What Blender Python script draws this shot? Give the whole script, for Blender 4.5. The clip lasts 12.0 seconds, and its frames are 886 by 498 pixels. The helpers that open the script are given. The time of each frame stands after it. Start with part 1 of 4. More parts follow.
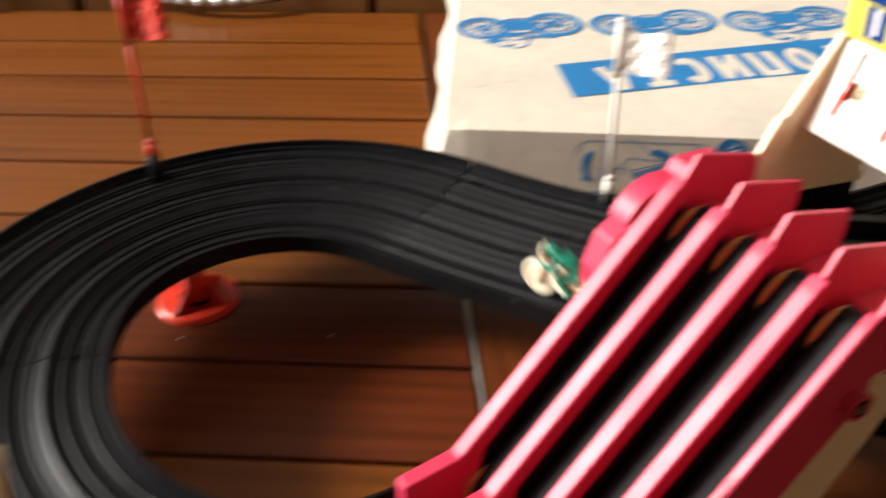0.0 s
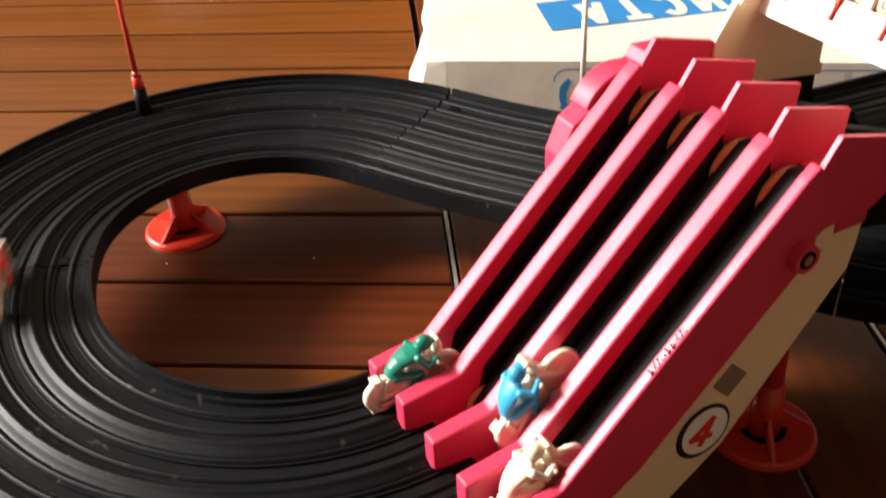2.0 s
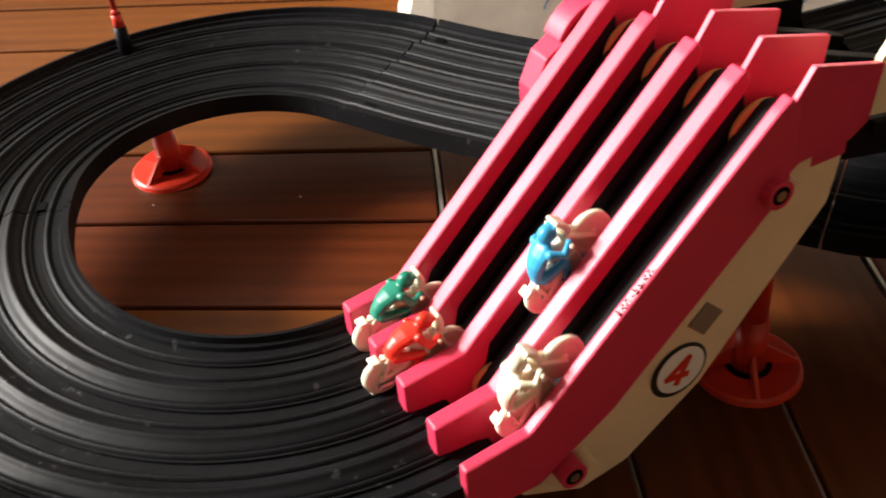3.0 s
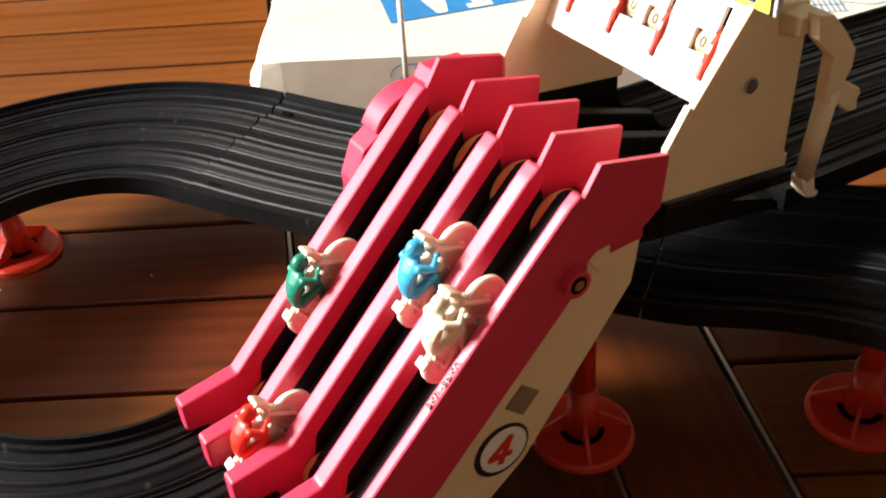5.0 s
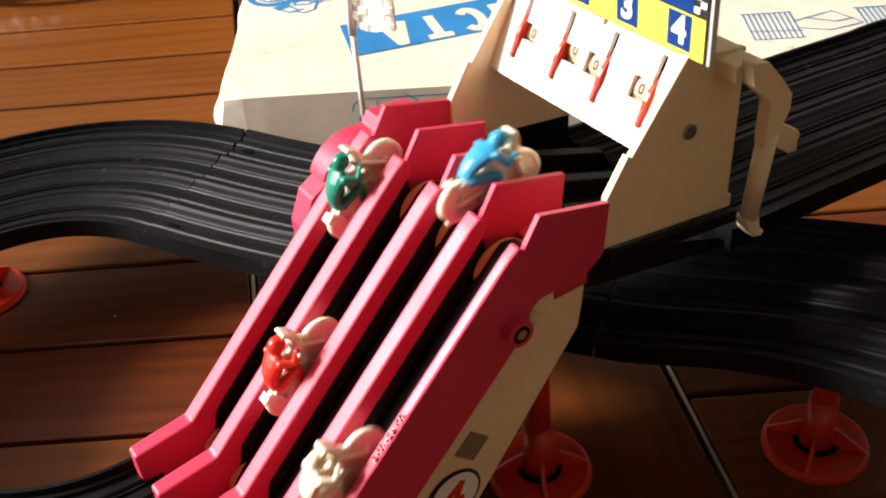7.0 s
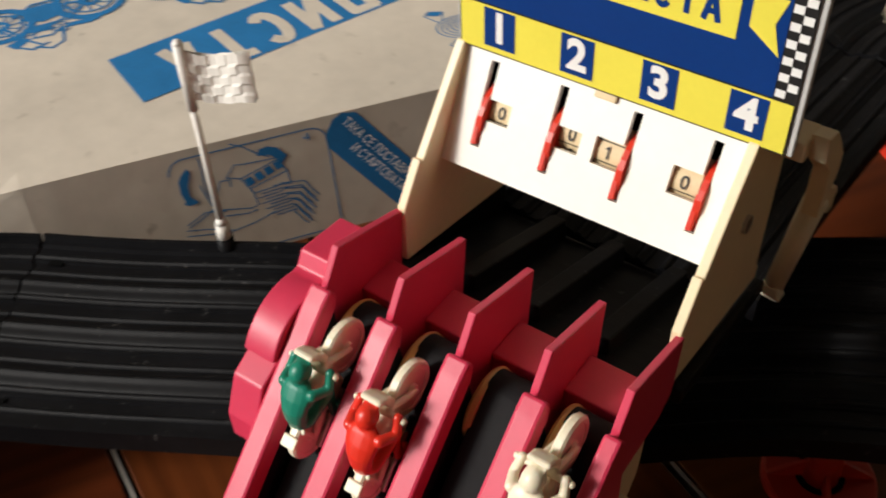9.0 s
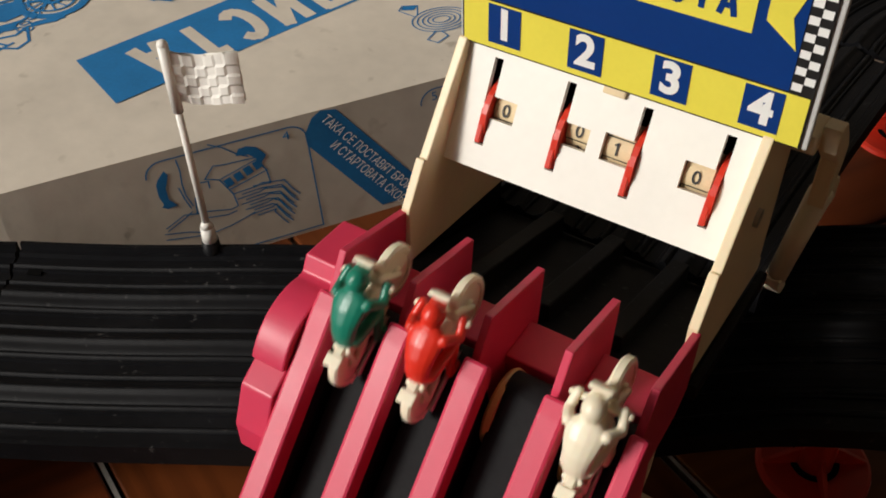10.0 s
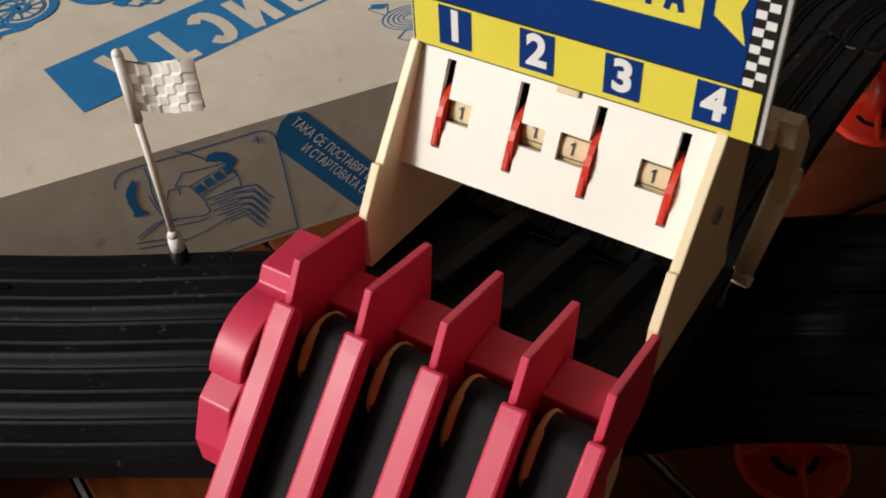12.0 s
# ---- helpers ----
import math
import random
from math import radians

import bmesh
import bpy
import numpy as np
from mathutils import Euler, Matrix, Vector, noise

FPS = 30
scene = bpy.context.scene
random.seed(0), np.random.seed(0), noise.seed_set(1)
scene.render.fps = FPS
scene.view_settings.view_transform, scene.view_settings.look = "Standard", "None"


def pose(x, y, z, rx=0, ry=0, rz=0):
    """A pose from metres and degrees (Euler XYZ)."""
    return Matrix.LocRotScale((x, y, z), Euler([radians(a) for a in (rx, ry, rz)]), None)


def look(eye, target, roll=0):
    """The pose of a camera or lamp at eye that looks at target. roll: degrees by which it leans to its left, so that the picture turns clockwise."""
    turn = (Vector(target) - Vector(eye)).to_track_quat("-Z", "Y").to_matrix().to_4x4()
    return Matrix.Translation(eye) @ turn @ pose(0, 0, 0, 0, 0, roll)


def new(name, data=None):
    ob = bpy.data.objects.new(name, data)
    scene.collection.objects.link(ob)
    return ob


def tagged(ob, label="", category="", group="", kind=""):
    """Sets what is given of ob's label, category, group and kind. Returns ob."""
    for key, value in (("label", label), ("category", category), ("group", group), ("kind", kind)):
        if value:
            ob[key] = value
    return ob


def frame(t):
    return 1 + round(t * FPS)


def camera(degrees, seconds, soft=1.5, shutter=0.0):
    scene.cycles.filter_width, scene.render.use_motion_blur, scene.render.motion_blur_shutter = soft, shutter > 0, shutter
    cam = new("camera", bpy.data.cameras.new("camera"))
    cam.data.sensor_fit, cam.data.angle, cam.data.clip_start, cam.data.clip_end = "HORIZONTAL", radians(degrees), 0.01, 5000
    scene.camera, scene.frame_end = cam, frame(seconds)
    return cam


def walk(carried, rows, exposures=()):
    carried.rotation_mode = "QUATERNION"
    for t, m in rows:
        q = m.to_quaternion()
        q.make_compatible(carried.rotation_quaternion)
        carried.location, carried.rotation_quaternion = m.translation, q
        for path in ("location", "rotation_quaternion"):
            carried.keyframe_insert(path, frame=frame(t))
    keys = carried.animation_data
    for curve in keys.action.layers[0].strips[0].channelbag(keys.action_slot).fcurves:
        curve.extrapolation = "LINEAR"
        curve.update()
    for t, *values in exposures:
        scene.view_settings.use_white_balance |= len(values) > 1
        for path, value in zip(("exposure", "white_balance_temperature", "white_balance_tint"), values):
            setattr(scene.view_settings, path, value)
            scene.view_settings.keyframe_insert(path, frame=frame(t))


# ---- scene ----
cam = camera(46.3, 12.0, soft=1.8, shutter=1.0)
PATH = [
    (0, (0.267, 0.122, 0.38), (-1.18, 0.883, -0.772), -1.7),
    (0.15, (0.2713, 0.1124, 0.3797), (-1.1965, 0.8269, -0.7733), -2.10),
    (0.3, (0.2756, 0.1029, 0.3793), (-1.213, 0.7708, -0.7746), -2.49),
    (0.5, (0.28, 0.093, 0.379), (-1.23, 0.713, -0.776), -2.9),
    (1, (0.302, 0.086, 0.371), (-1.219, 0.655, -0.796), -3.7),
    (1.5, (0.319, 0.106, 0.367), (-1.184, 0.81, -0.75), -3.1),
    (2, (0.31, 0.118, 0.346), (-1.155, 0.864, -0.793), -3.2),
    (2.5, (0.308, 0.127, 0.341), (-1.128, 0.77, -0.894), -4.7),
    (3, (0.312, 0.142, 0.344), (-1.107, 0.797, -0.904), -5.6),
    (3.5, (0.31, 0.146, 0.347), (-1.077, 0.856, -0.908), -4.4),
    (3.7, (0.316, 0.162, 0.349), (-1.075, 0.881, -0.896), -5.0),
    (5.3, (0.324, 0.185, 0.372), (-1.03, 1.0, -0.855), -4.4),
    (5.5, (0.323, 0.189, 0.374), (-1.038, 0.983, -0.857), -5.2),
    (6, (0.324, 0.19, 0.378), (-1.05, 0.982, -0.839), -5.3),
    (6.5, (0.326, 0.197, 0.379), (-1.04, 1.001, -0.841), -5.2),
    (7, (0.328, 0.2, 0.381), (-1.028, 1.026, -0.835), -5.3),
    (7.5, (0.29, 0.208, 0.382), (-1.048, 1.058, -0.837), -5.3),
    (7.7, (0.263, 0.205, 0.383), (-1.034, 1.103, -0.847), -4.4),
    (9.3, (0.154, 0.217, 0.389), (-0.644, 1.392, -1.019), -2.0),
    (9.5, (0.15, 0.213, 0.387), (-0.63, 1.405, -1.017), -1.4),
    (10, (0.144, 0.211, 0.388), (-0.63, 1.402, -1.02), -1.5),
    (10.5, (0.147, 0.21, 0.391), (-0.651, 1.393, -1.011), -2.5),
    (11, (0.154, 0.211, 0.392), (-0.663, 1.394, -0.998), -3.1),
    (11.5, (0.156, 0.219, 0.39), (-0.63, 1.407, -1.015), -3.1),
    (12, (0.152, 0.223, 0.387), (-0.618, 1.405, -1.031), -3.2),
]
walk(cam, [(t, look(eye, target, roll)) for t, eye, target, roll in PATH], exposures=[(0, 0.65), (0.5, 0.78), (2.5, 1.04), (5.5, 1.17), (6.5, 1.02), (7.0, 0.92), (7.5, 0.68), (9.3, -0.52), (9.5, -0.6), (12.0, -0.6)])

# ---- world, lights, exposure ----
world = bpy.data.worlds.new("world")
scene.world = world
world.use_nodes = True
_wn = world.node_tree
_sky = _wn.nodes.new("ShaderNodeTexSky")
_sky.sky_type = 'NISHITA'
_sky.sun_disc = False
_sky.sun_elevation, _sky.sun_rotation = radians(30), radians(216)
_wn.links.new(_sky.outputs[0], _wn.nodes["Background"].inputs[0])
_wn.nodes["Background"].inputs[1].default_value = 0.1

SUN_FROM = Vector((-0.51, -0.69, 0.50)).normalized()
HUB = Vector((-0.05, 0.35, 0.05))
sun = new("sun", bpy.data.lights.new("sun", "SUN"))
sun.data.energy, sun.data.angle, sun.data.color = 4.2, radians(12.0), (1.0, 0.94, 0.86)
sun.matrix_world = look(HUB + SUN_FROM * 3, HUB)
WIN_Y, WIN_Z0, WIN_Z1, WIN_X0, WIN_X1 = -1.45, 0.45, 2.10, -2.45, -0.65
win = new("window_light", bpy.data.lights.new("window_light", "AREA"))
win.data.shape, win.data.size, win.data.size_y = 'RECTANGLE', WIN_X1 - WIN_X0, WIN_Z1 - WIN_Z0
win.data.energy, win.data.color = 36, (0.94, 0.97, 1.0)
win.matrix_world = look(((WIN_X0 + WIN_X1) / 2, WIN_Y + 0.02, (WIN_Z0 + WIN_Z1) / 2), ((WIN_X0 + WIN_X1) / 2, 0, (WIN_Z0 + WIN_Z1) / 2 - 0.3))


# ---- materials ----
def mat(name, colour, rough=0.5, metal=0.0, var=0.12, scale=60.0, bump=0.1, bscale=300.0, spec=0.5, sheen=None, coat=0.0, sss=0.0):
    m = bpy.data.materials.new(name)
    m.use_nodes = True
    n, l = m.node_tree.nodes, m.node_tree.links
    b = n["Principled BSDF"]
    tc = n.new("ShaderNodeTexCoord")
    n1 = n.new("ShaderNodeTexNoise")
    n1.inputs["Scale"].default_value, n1.inputs["Detail"].default_value = scale, 6
    n2 = n.new("ShaderNodeTexNoise")
    n2.inputs["Scale"].default_value, n2.inputs["Detail"].default_value = scale * 9, 3
    l.new(tc.outputs["Object"], n1.inputs["Vector"])
    l.new(tc.outputs["Object"], n2.inputs["Vector"])
    mx = n.new("ShaderNodeMix")
    mx.data_type = 'FLOAT'
    mx.inputs[0].default_value = 0.35
    l.new(n1.outputs["Fac"], mx.inputs[2])
    l.new(n2.outputs["Fac"], mx.inputs[3])
    r = n.new("ShaderNodeValToRGB")
    r.color_ramp.elements[0].position, r.color_ramp.elements[1].position = 0.3, 0.7
    r.color_ramp.elements[0].color = (*[c * (1 - var) for c in colour], 1)
    r.color_ramp.elements[1].color = (*[min(1, c * (1 + var)) for c in colour], 1)
    l.new(mx.outputs[0], r.inputs[0])
    l.new(r.outputs[0], b.inputs["Base Color"])
    b.inputs["Metallic"].default_value = metal
    b.inputs["Specular IOR Level"].default_value = spec
    b.inputs["Coat Weight"].default_value = coat
    b.inputs["Subsurface Weight"].default_value = sss
    b.inputs["Subsurface Scale"].default_value = 0.003
    mr = n.new("ShaderNodeMapRange")
    mr.inputs[3].default_value, mr.inputs[4].default_value = max(0.02, rough - 0.1), min(1, rough + 0.1)
    l.new(n1.outputs["Fac"], mr.inputs[0])
    l.new(mr.outputs[0], b.inputs["Roughness"])
    if bump:
        n3 = n.new("ShaderNodeTexNoise")
        n3.inputs["Scale"].default_value, n3.inputs["Detail"].default_value = bscale, 4
        l.new(tc.outputs["Object"], n3.inputs["Vector"])
        bp = n.new("ShaderNodeBump")
        bp.inputs["Strength"].default_value, bp.inputs["Distance"].default_value = bump, 0.001
        l.new(n3.outputs["Fac"], bp.inputs["Height"])
        l.new(bp.outputs[0], b.inputs["Normal"])
    return m


def wood(name, dark, light, rough=0.32, angle=0.0, coat=0.3):
    """Varnished boards: grain along the direction angle, each board a little different."""
    m = bpy.data.materials.new(name)
    m.use_nodes = True
    n, l = m.node_tree.nodes, m.node_tree.links
    b = n["Principled BSDF"]
    tc = n.new("ShaderNodeTexCoord")
    oi = n.new("ShaderNodeObjectInfo")
    rot = n.new("ShaderNodeMapping")
    rot.inputs["Rotation"].default_value = (0, 0, -angle)
    l.new(tc.outputs["Object"], rot.inputs["Vector"])
    off = n.new("ShaderNodeVectorMath")
    off.operation = 'SCALE'
    off.inputs[0].default_value = (3.1, 1.7, 0.9)
    l.new(oi.outputs["Random"], off.inputs["Scale"])
    add = n.new("ShaderNodeVectorMath")
    l.new(rot.outputs[0], add.inputs[0])
    l.new(off.outputs[0], add.inputs[1])
    st = n.new("ShaderNodeMapping")
    st.inputs["Scale"].default_value = (1.6, 16, 16)
    l.new(add.outputs[0], st.inputs["Vector"])
    w = n.new("ShaderNodeTexNoise")
    w.inputs["Scale"].default_value, w.inputs["Detail"].default_value, w.inputs["Distortion"].default_value = 2.2, 5, 0.8
    l.new(st.outputs[0], w.inputs["Vector"])
    wv = n.new("ShaderNodeTexWave")
    wv.wave_type, wv.bands_direction = 'BANDS', 'Y'
    wv.inputs["Scale"].default_value, wv.inputs["Distortion"].default_value, wv.inputs["Detail"].default_value = 1.5, 9.0, 2.5
    wv.inputs["Detail Scale"].default_value = 0.6
    l.new(st.outputs[0], wv.inputs["Vector"])
    fine = n.new("ShaderNodeMapping")
    fine.inputs["Scale"].default_value = (45, 900, 900)
    l.new(add.outputs[0], fine.inputs["Vector"])
    fn = n.new("ShaderNodeTexNoise")
    fn.inputs["Scale"].default_value, fn.inputs["Detail"].default_value = 1.0, 4
    l.new(fine.outputs[0], fn.inputs["Vector"])
    a1 = n.new("ShaderNodeMath")
    a1.operation = 'MULTIPLY_ADD'
    a1.inputs[1].default_value = 0.24
    l.new(wv.outputs["Fac"], a1.inputs[0])
    l.new(w.outputs["Fac"], a1.inputs[2])
    a2 = n.new("ShaderNodeMath")
    a2.operation = 'MULTIPLY_ADD'
    a2.inputs[1].default_value = 0.28
    l.new(fn.outputs["Fac"], a2.inputs[0])
    l.new(a1.outputs[0], a2.inputs[2])
    a3 = n.new("ShaderNodeMath")
    a3.operation = 'MULTIPLY_ADD'
    a3.inputs[1].default_value = 0.26
    l.new(oi.outputs["Random"], a3.inputs[0])
    l.new(a2.outputs[0], a3.inputs[2])
    r = n.new("ShaderNodeValToRGB")
    r.color_ramp.elements[0].position, r.color_ramp.elements[1].position = 0.26, 1.36
    r.color_ramp.elements[0].color, r.color_ramp.elements[1].color = (*dark, 1), (*light, 1)
    l.new(a3.outputs[0], r.inputs[0])
    l.new(r.outputs[0], b.inputs["Base Color"])
    mr = n.new("ShaderNodeMapRange")
    mr.inputs[3].default_value, mr.inputs[4].default_value = rough - 0.08, rough + 0.12
    l.new(w.outputs["Fac"], mr.inputs[0])
    l.new(mr.outputs[0], b.inputs["Roughness"])
    b.inputs["Coat Weight"].default_value = coat
    b.inputs["Coat Roughness"].default_value = 0.22
    b.inputs["Specular IOR Level"].default_value = 0.28
    bp = n.new("ShaderNodeBump")
    bp.inputs["Strength"].default_value, bp.inputs["Distance"].default_value = 0.15, 0.0006
    l.new(fn.outputs["Fac"], bp.inputs["Height"])
    l.new(bp.outputs[0], b.inputs["Normal"])
    return m


PLANK = radians(57)
M_WOOD = wood("varnished_mahogany", (0.062, 0.0155, 0.0026), (0.150, 0.0435, 0.0058), 0.34, PLANK, 0.06)
M_WOODRED = wood("dark_red_mahogany", (0.034, 0.0064, 0.0020), (0.110, 0.0230, 0.0055), 0.34, PLANK, 0.06)
M_WOODX = wood("varnished_mahogany_across", (0.036, 0.0085, 0.0025), (0.120, 0.031, 0.0072), 0.33, math.atan2(-0.407, 0.914), 0.12)
M_CAB = wood("cabinet_wood", (0.09, 0.03, 0.008), (0.30, 0.12, 0.035), 0.4, PLANK)
M_UNDER = mat("dark_underside", (0.015, 0.008, 0.005), 0.8)
M_TRACK = mat("black_plastic", (0.0055, 0.0056, 0.0066), 0.45, var=0.4, scale=22, bump=0.12, bscale=160, spec=0.13)


def scuff(m, colour, amount, stretch):
    """Pale specks and fine scratches over a material's colour."""
    n, l = m.node_tree.nodes, m.node_tree.links
    b = n["Principled BSDF"]
    src = b.inputs["Base Color"].links[0].from_socket
    tc = n.new("ShaderNodeTexCoord")
    mp = n.new("ShaderNodeMapping")
    mp.inputs["Scale"].default_value = stretch
    l.new(tc.outputs["Object"], mp.inputs["Vector"])
    a, c = n.new("ShaderNodeTexNoise"), n.new("ShaderNodeTexNoise")
    a.inputs["Scale"].default_value, a.inputs["Detail"].default_value = 260, 2
    c.inputs["Scale"].default_value, c.inputs["Detail"].default_value = 14, 4
    l.new(mp.outputs[0], a.inputs["Vector"])
    l.new(tc.outputs["Object"], c.inputs["Vector"])
    r1, r2 = n.new("ShaderNodeMapRange"), n.new("ShaderNodeMapRange")
    r1.inputs[1].default_value, r1.inputs[2].default_value, r1.inputs[4].default_value = 0.66, 0.74, amount
    r2.inputs[1].default_value, r2.inputs[2].default_value = 0.42, 0.62
    l.new(a.outputs["Fac"], r1.inputs[0])
    l.new(c.outputs["Fac"], r2.inputs[0])
    mu = n.new("ShaderNodeMath")
    mu.operation = 'MULTIPLY'
    l.new(r1.outputs[0], mu.inputs[0])
    l.new(r2.outputs[0], mu.inputs[1])
    mx = n.new("ShaderNodeMix")
    mx.data_type = 'RGBA'
    l.new(mu.outputs[0], mx.inputs[0])
    l.new(src, mx.inputs[6])
    mx.inputs[7].default_value = (*colour, 1)
    l.new(mx.outputs[2], b.inputs["Base Color"])


scuff(M_TRACK, (0.16, 0.155, 0.15), 0.3, (1, 1, 1))
M_PINK = mat("crimson_plastic", (0.58, 0.034, 0.084), 0.42, var=0.06, scale=40, bump=0.06, bscale=220, spec=0.42, sss=0.05)
M_CREAM = mat("cream_plastic", (0.80, 0.66, 0.43), 0.42, var=0.06, scale=30, bump=0.05, bscale=250, sss=0.08)
M_IVORY = mat("ivory_plastic", (0.85, 0.76, 0.58), 0.4, var=0.05, scale=60, bump=0.05, bscale=300, sss=0.1)
M_WHITE = mat("white_plastic", (0.86, 0.83, 0.76), 0.4, var=0.04, scale=30, bump=0.04, bscale=250)
M_RED = mat("red_plastic", (0.62, 0.035, 0.015), 0.35, var=0.08, scale=50, bump=0.06, sss=0.06)
M_BELT = mat("rubber_belt", (0.006, 0.006, 0.007), 0.7, var=0.4, scale=70, bump=0.2, bscale=500, spec=0.2)
M_PULLEY = mat("amber_plastic", (0.52, 0.31, 0.10), 0.4, var=0.1, scale=80)
M_GREENR = mat("green_figure_plastic", (0.01, 0.20, 0.13), 0.35, var=0.06, bump=0.04)
M_REDR = mat("red_figure_plastic", (0.70, 0.03, 0.015), 0.35, var=0.06, bump=0.04)
M_BLUER = mat("blue_figure_plastic", (0.04, 0.33, 0.58), 0.35, var=0.06, bump=0.04)
M_CARD = mat("worn_cardboard", (0.62, 0.555, 0.465), 0.75, var=0.13, scale=9, bump=0.5, bscale=38, spec=0.3)
scuff(M_CARD, (0.20, 0.15, 0.10), 0.45, (0.3, 0.3, 0.3))
M_INK = mat("blue_ink", (0.012, 0.17, 0.42), 0.65, var=0.15, scale=50, bump=0.1)
M_SIGNBLUE = mat("sign_blue", (0.001, 0.034, 0.185), 0.5, var=0.05, spec=0.25)
M_YELLOW = mat("sign_yellow", (0.83, 0.73, 0.085), 0.4, var=0.04)
M_PAPER = mat("white_print", (0.85, 0.85, 0.82), 0.5, var=0.03)
M_BLACK = mat("black_print", (0.012, 0.012, 0.012), 0.5, var=0.2)
M_SIGNEDGE = mat("grey_board", (0.55, 0.55, 0.53), 0.5)
M_DIAL = mat("dial_paper", (0.70, 0.55, 0.33), 0.6, var=0.1, scale=120)
M_STEEL = mat("steel", (0.45, 0.43, 0.40), 0.35, metal=1.0)
M_ALU = mat("aluminium_strip", (0.62, 0.58, 0.52), 0.4, metal=0.7, var=0.2)
M_WALL = mat("plaster_wall", (0.66, 0.58, 0.47), 0.85, scale=4)
M_FLOOR = mat("floor_lino", (0.10, 0.07, 0.05), 0.6, scale=6)
# near-black that paints in the shade of holes, recesses and the underbody
M_SHADE = mat("shadow_black", (0.004, 0.004, 0.004), 0.9, spec=0.05)


# ---- mesh helpers ----
def mesh_ob(name, bm, material, smooth=False):
    me = bpy.data.meshes.new(name)
    bmesh.ops.recalc_face_normals(bm, faces=bm.faces)
    for f in bm.faces:
        f.smooth = smooth
    bm.to_mesh(me)
    bm.free()
    me.materials.append(material)
    return new(name, me)


def part(name, bm, material, parent, label="", smooth=False):
    ob = mesh_ob(name, bm, material, smooth)
    ob.parent = parent
    if label:
        tagged(ob, label)
    return ob


def empty(name, label, category, group="", kind=""):
    ob = new(name)
    ob.empty_display_size = 0.01
    return tagged(ob, label, category, group, kind)


def add_box(bm, lo, hi, bevel=0.0, m=None):
    r = bmesh.ops.create_cube(bm, size=1.0)
    vs = r["verts"]
    c = [(a + b) / 2 for a, b in zip(lo, hi)]
    s = [b - a for a, b in zip(lo, hi)]
    for v in vs:
        v.co = Vector((c[0] + v.co.x * s[0], c[1] + v.co.y * s[1], c[2] + v.co.z * s[2]))
    if bevel:
        es = list({e for v in vs for e in v.link_edges})
        r2 = bmesh.ops.bevel(bm, geom=es, offset=bevel, segments=2, affect='EDGES', profile=0.5)
        vs = list({v for f in r2["faces"] for v in f.verts} | {v for v in vs if v.is_valid})
    if m is not None:
        bmesh.ops.transform(bm, matrix=m, verts=vs)
    return vs


def boxed(lo, hi, bevel=0.0, m=None):
    bm = bmesh.new()
    add_box(bm, lo, hi, bevel, m)
    return bm


def add_prism(bm, outline, lo, hi, axis="x", bevel=0.0):
    """A polygon swept straight along one axis; the outline is in the other two, in order."""
    def put(a, b, c):
        return {"x": (c, a, b), "y": (a, c, b), "z": (a, b, c)}[axis]
    v0 = [bm.verts.new(put(a, b, lo)) for a, b in outline]
    v1 = [bm.verts.new(put(a, b, hi)) for a, b in outline]
    fs = [bm.faces.new(v0), bm.faces.new(list(reversed(v1)))]
    k = len(outline)
    for i in range(k):
        fs.append(bm.faces.new((v0[i], v1[i], v1[(i + 1) % k], v0[(i + 1) % k])))
    bmesh.ops.recalc_face_normals(bm, faces=fs)
    if bevel:
        es = list({e for f in fs for e in f.edges})
        bmesh.ops.bevel(bm, geom=es, offset=bevel, segments=2, affect='EDGES', profile=0.5)


def prism(outline, lo, hi, axis="x", bevel=0.0):
    bm = bmesh.new()
    add_prism(bm, outline, lo, hi, axis, bevel)
    return bm


def add_tube(bm, p, q, r0, r1=None, seg=16, caps=True):
    p, q = Vector(p), Vector(q)
    r1 = r0 if r1 is None else r1
    d = q - p
    m = Matrix.Translation((p + q) / 2) @ d.to_track_quat("Z", "Y").to_matrix().to_4x4()
    bmesh.ops.create_cone(bm, cap_ends=caps, segments=seg, radius1=r0, radius2=r1, depth=d.length, matrix=m)


def tube(p, q, r0, r1=None, seg=16):
    bm = bmesh.new()
    add_tube(bm, p, q, r0, r1, seg)
    return bm


def add_ball(bm, c, r, s=(1, 1, 1), m=None, u=12, v=8):
    mm = Matrix.Translation(c) @ (m or Matrix.Identity(4)) @ Matrix.Diagonal((*s, 1))
    bmesh.ops.create_uvsphere(bm, u_segments=u, v_segments=v, radius=r, matrix=mm)


def arc(c, r, a0, a1, n):
    return [(c[0] + r * math.cos(radians(a0 + (a1 - a0) * i / n)), c[1] + r * math.sin(radians(a0 + (a1 - a0) * i / n))) for i in range(n + 1)]


def lettering(name, words, size, m, material, parent, depth=0.0002, align='CENTER', space=1.0, bold=0.0):
    cu = bpy.data.curves.new(name, "FONT")
    cu.body, cu.size, cu.align_x, cu.align_y = words, size, align, 'CENTER'
    cu.extrude, cu.offset, cu.space_character = depth, bold, space
    cu.resolution_u = 4
    tmp = new(name + "_tmp", cu)
    dg = bpy.context.evaluated_depsgraph_get()
    me = bpy.data.meshes.new_from_object(tmp.evaluated_get(dg))
    bpy.data.objects.remove(tmp)
    me.materials.clear()
    me.materials.append(material)
    me.transform(m)
    ob = new(name, me)
    ob.parent = parent
    return ob


